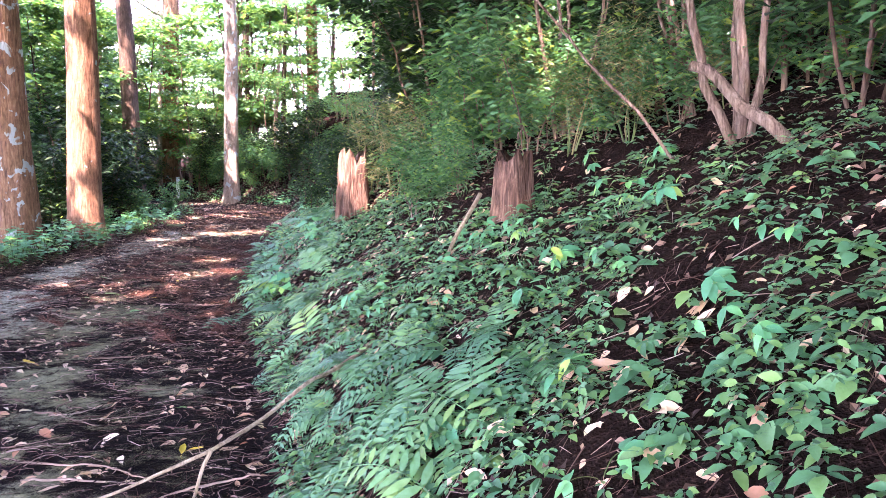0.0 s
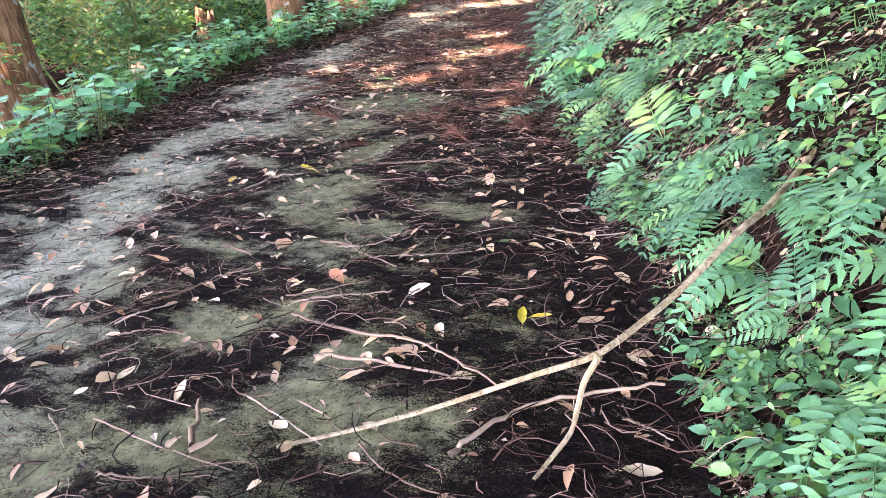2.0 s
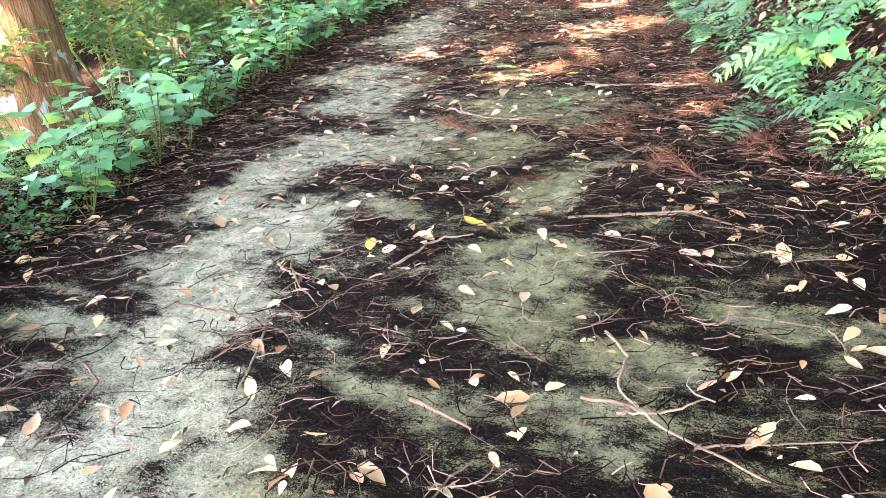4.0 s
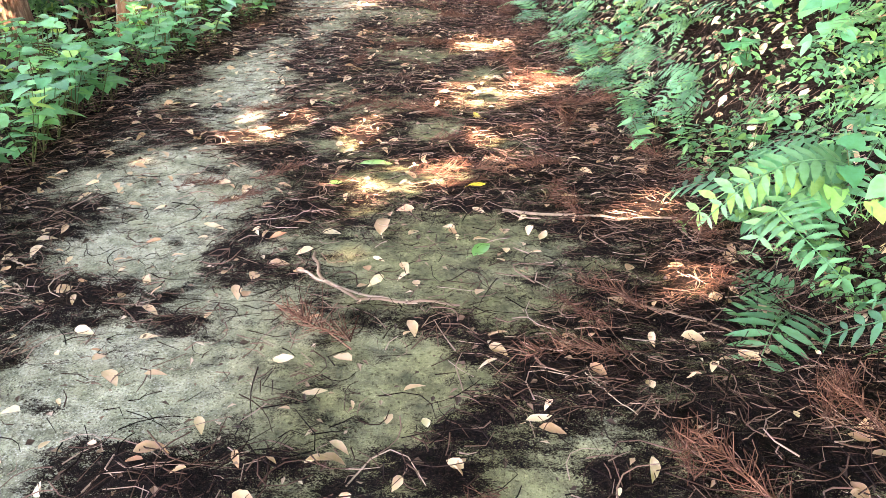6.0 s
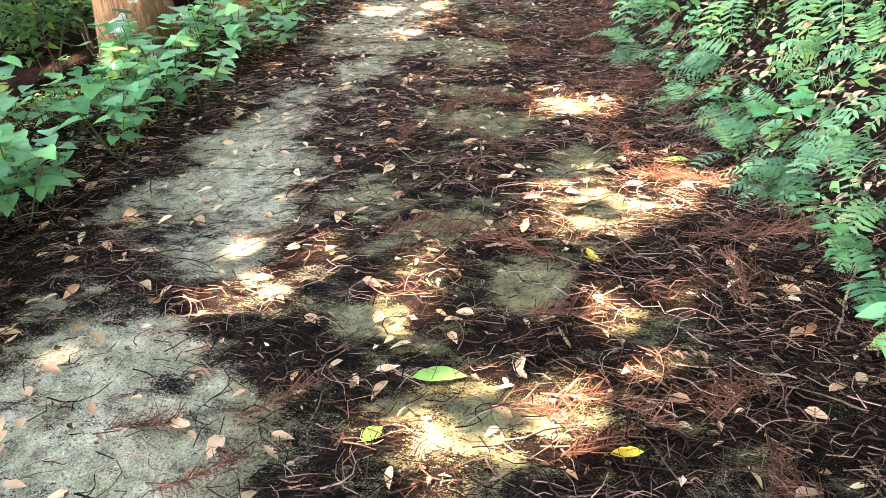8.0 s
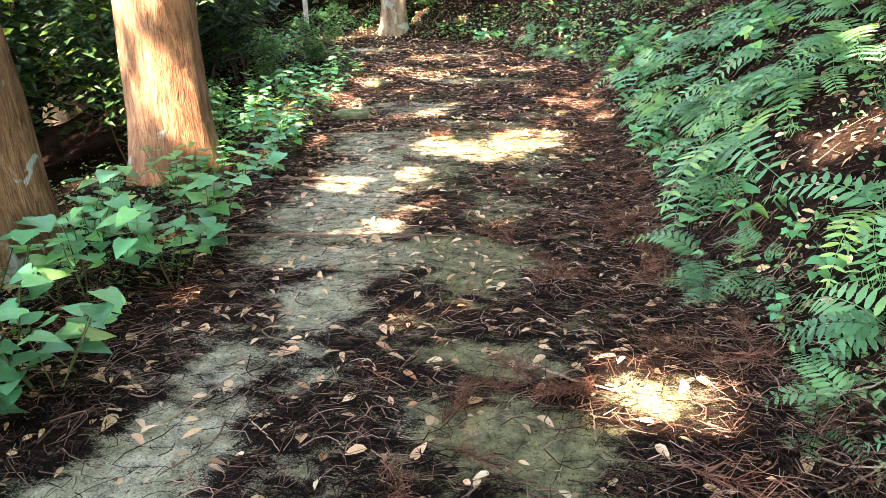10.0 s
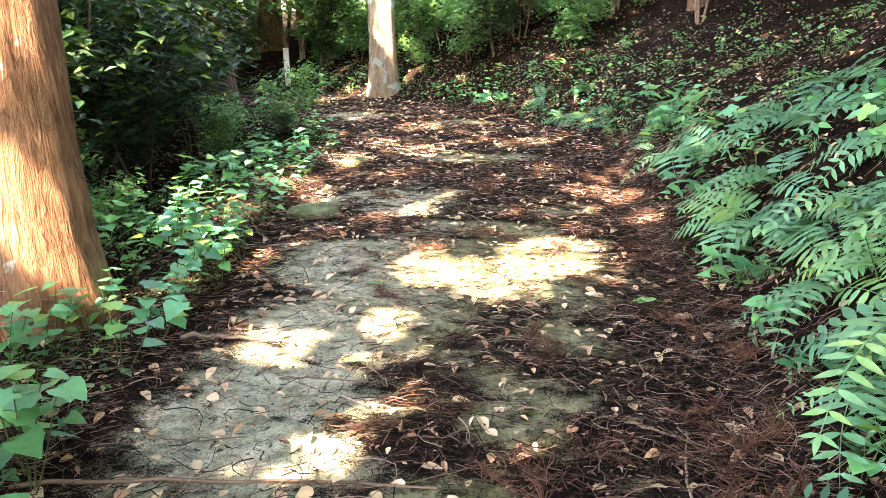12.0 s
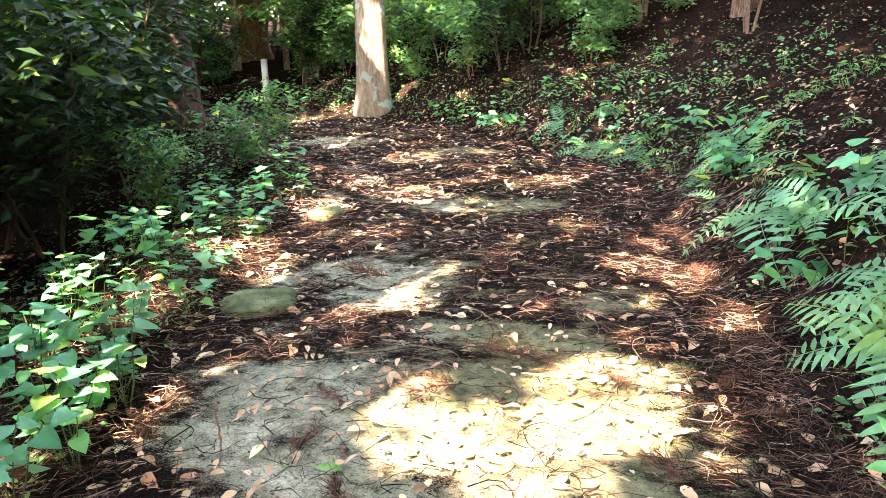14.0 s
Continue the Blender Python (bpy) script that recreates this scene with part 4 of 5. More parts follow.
def vine_leaflet(seed, size):
    """A broad pointed leaflet, folded along its midrib."""
    g = np.random.default_rng(seed)
    return mesh_of("leaflet", *leaves(np.zeros((1, 3)), np.array([(1.0, 0, 0)]), np.array([(0, 0, 1.0)]), size, size * g.uniform(0.46, 0.6), 0.16, 0.2), VERGE)


LEAFLETS = [vine_leaflet(700 + i, 0.10 + 0.01 * i) for i in range(3)]


def three_leaved_plant(x, y, scale, g):
    """A creeping shoot with leaves of three or five leaflets at the end of bent stalks."""
    ob = tagged(new("creeping_plant"), "creeping plant with broad leaves in threes on the bank", "plant", "creepers on the bank")
    ob.matrix_basis = Matrix.Translation((x, y, spot(x, y))) @ Vector((0, 0, 1)).rotation_difference(slope(x, y)).to_matrix().to_4x4() @ Matrix.Scale(scale, 4)
    stalks = []
    for _ in range(int(g.integers(1, 4))):
        a = g.uniform(0, 6.28)
        top = np.array((math.cos(a) * g.uniform(0.05, 0.14), math.sin(a) * g.uniform(0.05, 0.14), g.uniform(0.05, 0.13)))
        stalks.append(curve_line((0, 0, -0.01), top, 6, 0.02, 0.003, g))
        for turn in (-75, 0, 75) if g.random() < 0.6 else (-110, -55, 0, 55, 110):
            child("leaflet", LEAFLETS[g.integers(3)], ob, pose(*stalks[-1][-1], g.uniform(-10, 10), g.uniform(0, 30), math.degrees(a) + turn + g.uniform(-10, 10)) @ Matrix.Scale(g.uniform(0.75, 1.05), 4))
    child("stalk", mesh_of("stalk", *strands(np.array(stalks), 0.0025, 4), STEM), ob)


def plant_creepers():
    g = np.random.default_rng(717)
    for i in range(44):
        y = g.uniform(1.9, 5.5) if i < 38 else g.uniform(5.5, 16)
        three_leaved_plant(float(right_edge(y)) + g.uniform(0.8, 2.7) * (1 if i < 38 else 0.7), y, g.uniform(0.55, 1.05), g)


plant_creepers()


# ---- litter ----
def build_litter():
    g = np.random.default_rng(99)

    def lay(n, k, lo, hi, thick, lift, curl, first=1.3, last=22.0, lean=0.0, far=1.15):
        y = g.uniform(first, last, n)
        x = left_edge(y) + (far - (far + 0.2) * g.random(n) ** (1 + lean)) * (right_edge(y) - left_edge(y))
        keep = g.random(n) < np.clip((litter_at(x, y) - 0.36) * 3.2, 0.17, 1)
        x, y = x[keep], y[keep]
        n = len(x)
        L = g.uniform(lo, hi, n)
        a = g.normal(0, 0.75, n) + np.where(g.random(n) < 0.3, g.uniform(0, 6.28, n), 0.2 + 1.3 * wave(x, y, 0.5))
        bend = g.normal(0, curl, n)
        s = np.linspace(-0.5, 0.5, k)
        px = x[:, None] + L[:, None] * (np.cos(a)[:, None] * s - np.sin(a)[:, None] * bend[:, None] * s * s)
        py = y[:, None] + L[:, None] * (np.sin(a)[:, None] * s + np.cos(a)[:, None] * bend[:, None] * s * s)
        pz = road_top(px, py) + 0.004 + np.abs(g.normal(0, lift, n))[:, None] + g.normal(0, 0.07, n)[:, None] * L[:, None] * s
        return strands(np.stack([px, py, pz], -1), g.uniform(thick * 0.6, thick * 1.5, n))

    fine, long = lay(42000, 3, 0.03, 0.12, 0.0021, 0.013, 0.9), lay(21000, 5, 0.07, 0.22, 0.0022, 0.017, 1.5)
    ob = new("needle_litter", mesh_of("needle_litter", *joined(fine, long), NEEDLE))
    tagged(ob, "brown fallen conifer needles and sprays on the track", "litter", kind="stuff")
    dry = new("dry_needles", mesh_of("dry_needles", *lay(30000, 3, 0.03, 0.13, 0.0017, 0.02, 0.9, 6.3, 17.5, 0.6, 1.02), DRYNEEDLE))
    tagged(dry, "dry reddish brown conifer needles heaped along the track", "litter", kind="stuff")


build_litter()


def dead_leaf_mesh(seed, material=None):
    """A curled dry leaf with a short stalk."""
    g = np.random.default_rng(seed)
    L, W, curl, twist = 1.0, g.uniform(0.34, 0.58), g.uniform(-0.25, 0.4), g.normal(0, 0.3)
    u = np.linspace(0, 1, 9)
    w = np.sin(np.pi * u ** g.uniform(0.75, 1.1)) ** 0.8 * (1 + g.normal(0, 0.05, 9)) + 0.02
    v = []
    for a, b in zip(u, w):
        for s in (-1, 0, 1):
            y = s * b * W / 2
            v.append((L * (a - 0.5), y + 0.04 * math.sin(3 * a + seed), 0.06 + abs(s) * b * 0.08 + curl * (a - 0.5) ** 2 + twist * y * (a - 0.5) + g.normal(0, 0.008)))
    f = [(r * 3 + c, r * 3 + c + 1, r * 3 + c + 4, r * 3 + c + 3) for r in range(8) for c in (0, 1)]
    st, sq = strands(np.array([[(-0.5, 0, 0.06), (-0.62, g.normal(0, 0.05), 0.07), (-0.74, g.normal(0, 0.08), 0.03)]]), 0.012, 3)
    return mesh_of("fallen_leaf", *joined((np.array(v), np.array(f)), (st, sq)), material or DEAD)


DEADLEAVES = [dead_leaf_mesh(600 + i) for i in range(8)]


def lay_leaf(mesh, x, y, size, turn, label, tilt=8, name="fallen_leaf"):
    ob = tagged(new(name, mesh), label, "leaf", "leaves fallen on the track")
    g = np.random.default_rng(int(abs(x * 1000 + y * 77)))
    ob.matrix_basis = pose(x, y, float(road_top(x, y)) - size * 0.02 + 0.004, g.normal(0, tilt), g.normal(0, tilt), turn) @ Matrix.Scale(size, 4)
    return ob


def build_leaves():
    g = np.random.default_rng(121)
    made = 0
    while made < 236:
        y = g.uniform(2.3, 5.6) if made % 5 < 3 else g.uniform(5.6, 11)
        x = float(left_edge(y) + g.beta(1.1, 1.0) * (right_edge(y) - left_edge(y)))
        if float(litter_at(x, y)) < 0.5 and g.random() < 0.7:      # most lie on the needles
            continue
        lay_leaf(DEADLEAVES[g.integers(8)], x, y, g.uniform(0.045, 0.105) * (1.1 if y < 5.5 else 0.85), g.uniform(0, 360), "pale dry fallen leaf curled on the track", 15)
        made += 1
    # the rest of them, on the track and on the bank
    n = 5600
    y = g.uniform(1.6, 23, n)
    w = right_edge(y) - left_edge(y)
    t = np.where(g.random(n) < 0.45, g.uniform(0, 1, n), 1 + np.abs(g.normal(0, 0.3, n)))
    t = np.where(g.random(n) < 0.12, -np.abs(g.normal(0, 0.25, n)), t)
    t = np.where((t > 1) & (y > 11) & (g.random(n) < 0.65), g.uniform(0, 1, n), t)
    x = left_edge(y) + t * w
    p = np.stack([x, y, np.where((t > 0) & (t < 1), road_top(x, y), land(x, y)) + 0.012], 1)
    nor = unit(np.stack([land(x - 0.1, y) - land(x + 0.1, y), land(x, y - 0.1) - land(x, y + 0.1), np.full(n, 0.2)], 1))
    L = g.uniform(0.03, 0.09, n)
    v, f = leaves(p, np.cross(nor, heading(n, g)), nor + g.normal(0, 0.28, (n, 3)), L, L * g.uniform(0.35, 0.6, n), 0.2, g.choice([-0.2, 0.2]))
    tagged(new("leaf_litter", mesh_of("leaf_litter", v, f, DEAD)), "small dry leaves scattered over track and bank", "litter", kind="stuff")


build_leaves()


def build_mould():
    """Small broken brown leaves and flakes, thick on the bank and thin on the track."""
    g = np.random.default_rng(191)
    n = 26000
    y = g.uniform(1.3, 29, n)
    w = right_edge(y) - left_edge(y)
    t = np.where(g.random(n) < 0.36, g.uniform(-0.02, 1.02, n), np.where(g.random(n) < 0.8, 1 + np.abs(g.normal(0, 0.6, n)), -np.abs(g.normal(0, 0.5, n))))
    x = left_edge(y) + t * w
    inside = (t > 0) & (t < 1)
    p = np.stack([x, y, np.where(inside, road_top(x, y), land(x, y)) + 0.008 + np.abs(g.normal(0, 0.006, n))], 1)
    nor = unit(np.stack([land(x - 0.1, y) - land(x + 0.1, y), land(x, y - 0.1) - land(x, y + 0.1), np.full(n, 0.2)], 1))
    L = g.uniform(0.015, 0.05, n) * np.where(inside, 0.75, 1.2)
    v, f = flat_leaves(p, np.cross(nor, heading(n, g)), nor + g.normal(0, 0.4, (n, 3)), L, L * g.uniform(0.3, 0.75, n), 0.25)
    tagged(new("leaf_mould", mesh_of("leaf_mould", v, f, MOULD, False)), "broken brown leaf scraps over track and bank", "litter", kind="stuff")


MOULD = leaf_material("leaf_mould", (0.0, (0.03, 0.018, 0.014)), (0.45, (0.09, 0.05, 0.036)), (0.75, (0.20, 0.12, 0.085)), (0.92, (0.36, 0.24, 0.18)), (1.0, (0.55, 0.43, 0.34)), share=0.05, rough=0.8)
build_mould()

def bank_leaves():
    """Larger dry leaves caught on the slope of the bank."""
    g = np.random.default_rng(181)
    for i in range(70):
        y = g.uniform(1.9, 6.5) if i < 55 else g.uniform(6.5, 17)
        x = float(right_edge(y)) + g.uniform(0.7, 2.6)
        if i < 10:
            x, y = 0.75 + g.normal(0, 0.12), 2.55 + g.normal(0, 0.10)
        ob = tagged(new("fallen_leaf", DEADLEAVES[g.integers(8)]), "large dry leaf caught on the bank", "leaf", "leaves on the bank")
        turn = Vector((0, 0, 1)).rotation_difference(slope(x, y)).to_matrix().to_4x4()
        ob.matrix_basis = Matrix.Translation((x, y, spot(x, y) + 0.012)) @ turn @ pose(0, 0, 0, g.normal(0, 14), g.normal(0, 14), g.uniform(0, 360)) @ Matrix.Scale(g.uniform(0.07, 0.13), 4)


bank_leaves()

FRESH, FADED = dead_leaf_mesh(640, GREENLEAF), dead_leaf_mesh(641, YELLOW)
# the last row is a leaf standing in for a green seedling
for x, y, size, turn in [(-3.93, 7.92, 0.10, 70), (-3.79, 8.2, 0.17, 10), (-4.33, 9.2, 0.10, 25), (-3.15, 7.31, 0.13, 60), (-4.96, 13.35, 0.11, 150), (-5.06, 14.33, 0.10, 0), (-3.56, 14.13, 0.15, 170), (-2.92, 10.01, 0.15, 5), (-1.64, 4.48, 0.08, 30)]:
    lay_leaf(FRESH, x, y, size, turn, "fresh green leaf fallen on the track")
# the last two rows are leaves standing in for a small orange flower
for x, y, size, turn in [(-3.23, 7.95, 0.09, 10), (-3.32, 8.97, 0.09, 150), (-3.24, 11.9, 0.09, 170), (-3.33, 9.0, 0.10, 120), (-3.17, 5.44, 0.13, 160), (-3.53, 5.15, 0.13, 110), (-1.42, 3.83, 0.10, 100), (-1.35, 3.84, 0.08, 10), (-3.5, 19.8, 0.14, 30), (-3.55, 19.9, 0.1, 100)]:
    lay_leaf(FADED, x, y, size, turn, "bright yellow leaf fallen on the track")
for x, y, size, turn in [(-3.6, 7.49, 0.16, 95), (-4.04, 7.36, 0.08, 30), (-4.36, 7.42, 0.10, 170), (-3.96, 8.22, 0.08, 20), (-2.9, 7.46, 0.09, 80), (-2.68, 3.19, 0.09, 80), (-2.61, 3.43, 0.08, 110), (-2.93, 3.41, 0.08, 5), (-2.14, 3.28, 0.08, 130),
                         (-1.75, 3.52, 0.09, 140), (-1.72, 4.77, 0.09, 150), (-3.4, 2.84, 0.1, 40), (-2.45, 3.96, 0.07, 0), (-4.35, 9.3, 0.07, 10), (-4.6, 9.0, 0.07, 20)]:
    lay_leaf(DEADLEAVES[int(abs(x * 10)) % 8], x, y, size, turn, "pale dry fallen leaf curled on the track")


def twig(points, r, label, side=None, name="twig", mat=None, group="twigs on the track"):
    """A bent dead stick along points on the track, with a side shoot where given."""
    g = np.random.default_rng(int(abs(points[0][0] * 991 + points[0][1] * 37)))
    p = np.array([(q[0], q[1], float(road_top(q[0], q[1])) + r + (q[2] if len(q) > 2 else 0.006)) for q in points])
    s = np.linspace(0, len(p) - 1, 4 * len(p))
    fine = np.stack([np.interp(s, range(len(p)), p[:, i]) for i in range(3)], 1) + g.normal(0, r * 0.5, (len(s), 3))
    ob = tagged(new(name, mesh_of(name, *tube(fine, np.linspace(r, r * 0.5, len(s)), 6, 0.1), mat or TWIG)), label, "twig", group)
    return ob


for pts, r in [([(-3.09, 7.68), (-2.6, 7.66), (-2.12, 7.69)], 0.007), ([(-3.82, 7.17, 0.02), (-3.74, 7.0), (-3.58, 6.89), (-3.4, 6.87), (-3.19, 6.88)], 0.008), ([(-2.56, 6.95), (-2.35, 6.87), (-2.18, 6.75)], 0.005),
               ([(-3.76, 9.02), (-3.62, 9.09), (-3.5, 9.12)], 0.006), ([(-4.72, 9.41), (-4.66, 9.6), (-4.51, 9.73)], 0.006), ([(-3.93, 11.04), (-3.75, 10.9), (-3.61, 10.85)], 0.006), ([(-3.94, 9.68), (-3.93, 9.85), (-3.86, 10.01)], 0.005),
               ([(-3.51, 11.28), (-3.25, 11.3), (-3.03, 11.29)], 0.007), ([(-2.52, 4.36), (-2.38, 4.36), (-2.28, 4.28), (-2.05, 4.14)], 0.006), ([(-2.07, 3.44), (-1.8, 3.42), (-1.48, 3.37)], 0.007), ([(-3.85, 7.05), (-3.6, 6.92), (-3.34, 6.86)], 0.006),
               ([(-3.77, 12.92), (-3.6, 12.85), (-3.48, 12.73)], 0.007), ([(-3.93, 12.02), (-3.75, 12.04), (-3.6, 12.03)], 0.007), ([(-5.9, 12.3), (-5.2, 12.42), (-4.46, 12.44)], 0.009)]:
    twig(pts, r, "thin dead twig lying on the track")


for pts, r in [([(-2.31, 3.7), (-2.05, 3.6), (-1.72, 3.53, 0.03), (-1.57, 3.44, 0.04), (-1.38, 3.3, 0.06)], 0.006), ([(-1.44, 3.03), (-1.41, 3.11), (-1.3, 3.27), (-1.08, 3.37, 0.03), (-0.89, 3.42, 0.06)], 0.009),
               ([(-2.17, 3.16), (-1.99, 3.08), (-1.82, 2.99)], 0.004), ([(-2.62, 2.96), (-2.34, 2.89), (-2.01, 2.83)], 0.004), ([(-2.2, 2.89), (-2.3, 3.09)], 0.011), ([(-1.99, 3.18), (-1.88, 3.13), (-1.79, 3.06)], 0.004),
               ([(-2.78, 5.54), (-2.35, 5.66), (-2.02, 5.52)], 0.006), ([(-2.5, 4.71), (-2.42, 4.6), (-2.43, 4.43), (-2.34, 4.33)], 0.006), ([(-3.38, 4.98), (-3.26, 5.25), (-3.14, 5.32)], 0.006), ([(-2.99, 4.24), (-2.78, 4.16)], 0.007),
               ([(-4.17, 4.19), (-4.02, 4.1), (-3.99, 3.81)], 0.005), ([(-3.02, 9.66), (-2.76, 9.34)], 0.006), ([(-5.84, 13.46), (-5.44, 13.51)], 0.013)]:
    twig(pts, r, "crooked dead twig lying across the track")


def more_twigs():
    g = np.random.default_rng(131)
    for i in range(110):
        y = g.uniform(2.2, 18)
        x = float(left_edge(y) + g.uniform(-0.02, 1.08) * (right_edge(y) - left_edge(y)))
        a, L, c = g.normal(0, 0.8), g.uniform(0.15, 0.5), g.normal(0, 0.35)
        pts = [(x + L * (math.cos(a) * u - math.sin(a) * c * u * u), y + L * (math.sin(a) * u + math.cos(a) * c * u * u)) for u in (0, 0.3, 0.6, 1.0)]
        twig(pts, g.uniform(0.0025, 0.0055), "thin dead twig lying on the track")


more_twigs()


def spray_mesh(seed):
    """A withered cedar spray: curved needles fanned along a stalk."""
    g = np.random.default_rng(seed)
    n = 80
    u = g.uniform(0, 1, n)
    bow, len_ = g.uniform(-0.12, 0.12), g.uniform(0.18, 0.3)
    base = np.stack([u * len_, bow * u * u + 0.02 * np.sin(5 * u + seed), 0.012 + 0.03 * u * (1 - u)], 1)
    way = np.stack([g.uniform(0.3, 1.0, n), g.choice([-1, 1], n) * g.uniform(0.05, 0.7, n) + 2 * bow * u, g.uniform(-0.1, 0.6, n)], 1)
    L = g.uniform(0.025, 0.11, n)[:, None]
    hook = g.normal(0, 0.014, (n, 3))
    pts = np.stack([base, base + unit(way) * L * 0.55 + hook, base + unit(way) * L - hook], 1)
    s = np.linspace(-0.15, 1, 5)
    stalk = strands(np.stack([s * len_, bow * s * s, np.full(5, 0.014)], 1)[None], 0.003)
    return mesh_of("cedar_spray", *joined(strands(pts, 0.0018), stalk), RUSTY)


RUSTY = strand_material("withered_cedar", (0.0, (0.05, 0.022, 0.015)), (0.6, (0.13, 0.062, 0.042)), (1.0, (0.27, 0.15, 0.10)))
SPRAYS = [spray_mesh(650 + i) for i in range(6)]


def build_sprays():
    g = np.random.default_rng(141)
    spots = [(-4.05, 9.1), (-4.2, 9.05), (-4.6, 9.1), (-4.35, 13.0), (-4.3, 12.6), (-3.7, 10.9), (-2.7, 7.6), (-3.4, 7.9)]
    for i in range(85):
        y = g.uniform(6, 17)
        w = float(right_edge(y) - left_edge(y))
        spots.append((float(right_edge(y)) - w * abs(g.normal(0, 0.35)) + 0.1, y))
    for x, y in spots:
        ob = tagged(new("cedar_spray", SPRAYS[g.integers(6)]), "withered reddish brown cedar spray on the track", "litter", "cedar sprays on the track", "stuff")
        ob.matrix_basis = pose(x, y, float(road_top(x, y)), g.normal(0, 6), g.normal(0, 6), g.uniform(0, 360)) @ Matrix.Scale(g.uniform(0.7, 1.3), 4)


build_sprays()

# ---- the bank ----
def hanging_branch():
    """The long bare branch that hangs from the bank down to the track, with its fork."""
    main = np.array([(0.24, 5.55, 1.36), (0.19, 5.44, 1.28), (0.06, 5.25, 1.08), (-0.02, 5.1, 0.9), (-0.14, 4.95, 0.72), (-0.3, 4.73, 0.57), (-0.5, 4.3, 0.48), (-0.62, 3.95, 0.46), (-0.71, 3.74, 0.47), (-0.88, 3.48, 0.36), (-1.06, 3.21, 0.3),
                     (-1.25, 3.21, 0.21), (-1.48, 3.17, 0.11), (-1.72, 3.08, 0.05), (-1.95, 2.96, 0.03)])
    fork = np.array([(-1.06, 3.21, 0.3), (-1.1, 3.2, 0.22), (-1.12, 3.13, 0.1), (-1.2, 3.0, 0.03)])
    ob = tagged(new("fallen_branch"), "long bare crooked branch hanging from the bank to the track", "branch")
    ob.location = main[-1]
    for name, line, r0, r1 in (("limb", main, 0.017, 0.006), ("prong", fork, 0.010, 0.006)):
        s = np.linspace(0, len(line) - 1, len(line) * 4)
        fine = np.stack([np.interp(s, range(len(line)), line[:, i]) for i in range(3)], 1)
        fine[1:-1] = (fine[:-2] + fine[1:-1] * 2 + fine[2:]) / 4
        child(name, mesh_of(name, *tube(fine - main[-1], np.linspace(r0, r1, len(s)), 8, 0.08), BRANCH), ob)


hanging_branch()


def stump(x, y, r, h, seed, label):
    """A broken, rotten stump with a splintered top."""
    g = np.random.default_rng(seed)
    k, sides = 9, 22
    ang = np.arange(sides) * 2 * np.pi / sides
    ribs = 1 + 0.09 * np.sin(5 * ang + g.uniform(0, 6)) + 0.06 * np.sin(9 * ang) + g.normal(0, 0.055, sides)
    top = h * (1 + 0.08 * np.sin(ang * 2 + g.uniform(0, 6)) + 0.04 * np.sin(ang * 7) + g.normal(0, 0.05, sides))
    v = []
    for i in range(k):
        u = i / (k - 1)
        rad = r * ribs * (1.28 - 0.35 * u + 0.02 * g.normal(0, 1, sides))
        v += [(rad[j] * math.cos(ang[j]), rad[j] * math.sin(ang[j]), -0.25 + u * (top[j] + 0.25)) for j in range(sides)]
    for inner, drop in ((0.75, 0.02), (0.4, 0.10)):
        v += [(r * inner * math.cos(a), r * inner * math.sin(a), top[j] * 0.86 - drop + g.normal(0, 0.02)) for j, a in enumerate(ang)]
    f = []
    for i in range(k + 1):
        for j in range(sides):
            f.append((i * sides + j, i * sides + (j + 1) % sides, (i + 1) * sides + (j + 1) % sides, (i + 1) * sides + j))
    ob = tagged(new("tree_stump", mesh_of("tree_stump", np.array(v), np.array(f), STUMP)), label, "stump", "stumps on the bank")
    ob.location = (x, y, spot(x, y))
    return ob


stump(-1.14, 8.85, 0.17, 0.7, 5, "tall rotten reddish stump among ferns on the bank")
stump(0.47, 5.42, 0.14, 0.42, 6, "short splintered rotten stump on the bank")
stump(-7.75, 11.0, 0.14, 0.75, 8, "sunlit rotten orange stump behind the verge")
stump(-1.9, 21.9, 0.14, 0.4, 7, "pale broken stump high on the bank")


def mossy_stone(x, y, a, b, h, turn, seed):
    """A low worn stone half sunk in the litter."""
    g = np.random.default_rng(seed)
    nu, nv = 18, 9
    u, w = np.meshgrid(np.arange(nu) * 2 * np.pi / nu, np.linspace(-0.5, 1.45, nv), indexing="ij")
    q = np.stack([np.cos(u) * np.cos(w), np.sin(u) * np.cos(w), np.sin(w)], -1)
    q = np.sign(q) * np.abs(q) ** 0.7
    q = q * (1 + 0.10 * np.sin(3.1 * q[..., :1] * 2 + seed) + 0.08 * np.sin(5.3 * q[..., 1:2] + 2 * seed)) + g.normal(0, 0.012, q.shape)
    q[..., 2] = np.minimum(q[..., 2], 0.86)
    v = np.vstack([(q * np.array((a, b, h))).reshape(-1, 3), [(0, 0, h * 0.86)]])
    i, j = np.meshgrid(np.arange(nu), np.arange(nv - 1), indexing="ij")
    f = np.stack([i * nv + j, (i + 1) % nu * nv + j, (i + 1) % nu * nv + j + 1, i * nv + j + 1], -1).reshape(-1, 4)
    k = np.arange(nu)
    cap = np.stack([k * nv + nv - 1, (k + 1) % nu * nv + nv - 1, np.full(nu, nu * nv)], 1)
    f = np.vstack([f[:, [0, 1, 2]], f[:, [0, 2, 3]], cap])
    ob = tagged(new("stone", mesh_of("stone", v, f, STONE)), "low worn mossy stone sunk at the edge of the track", "stone", "stones beside the track")
    ob.matrix_basis = pose(x, y, spot(x, y) + 0.01, 0, 0, turn)


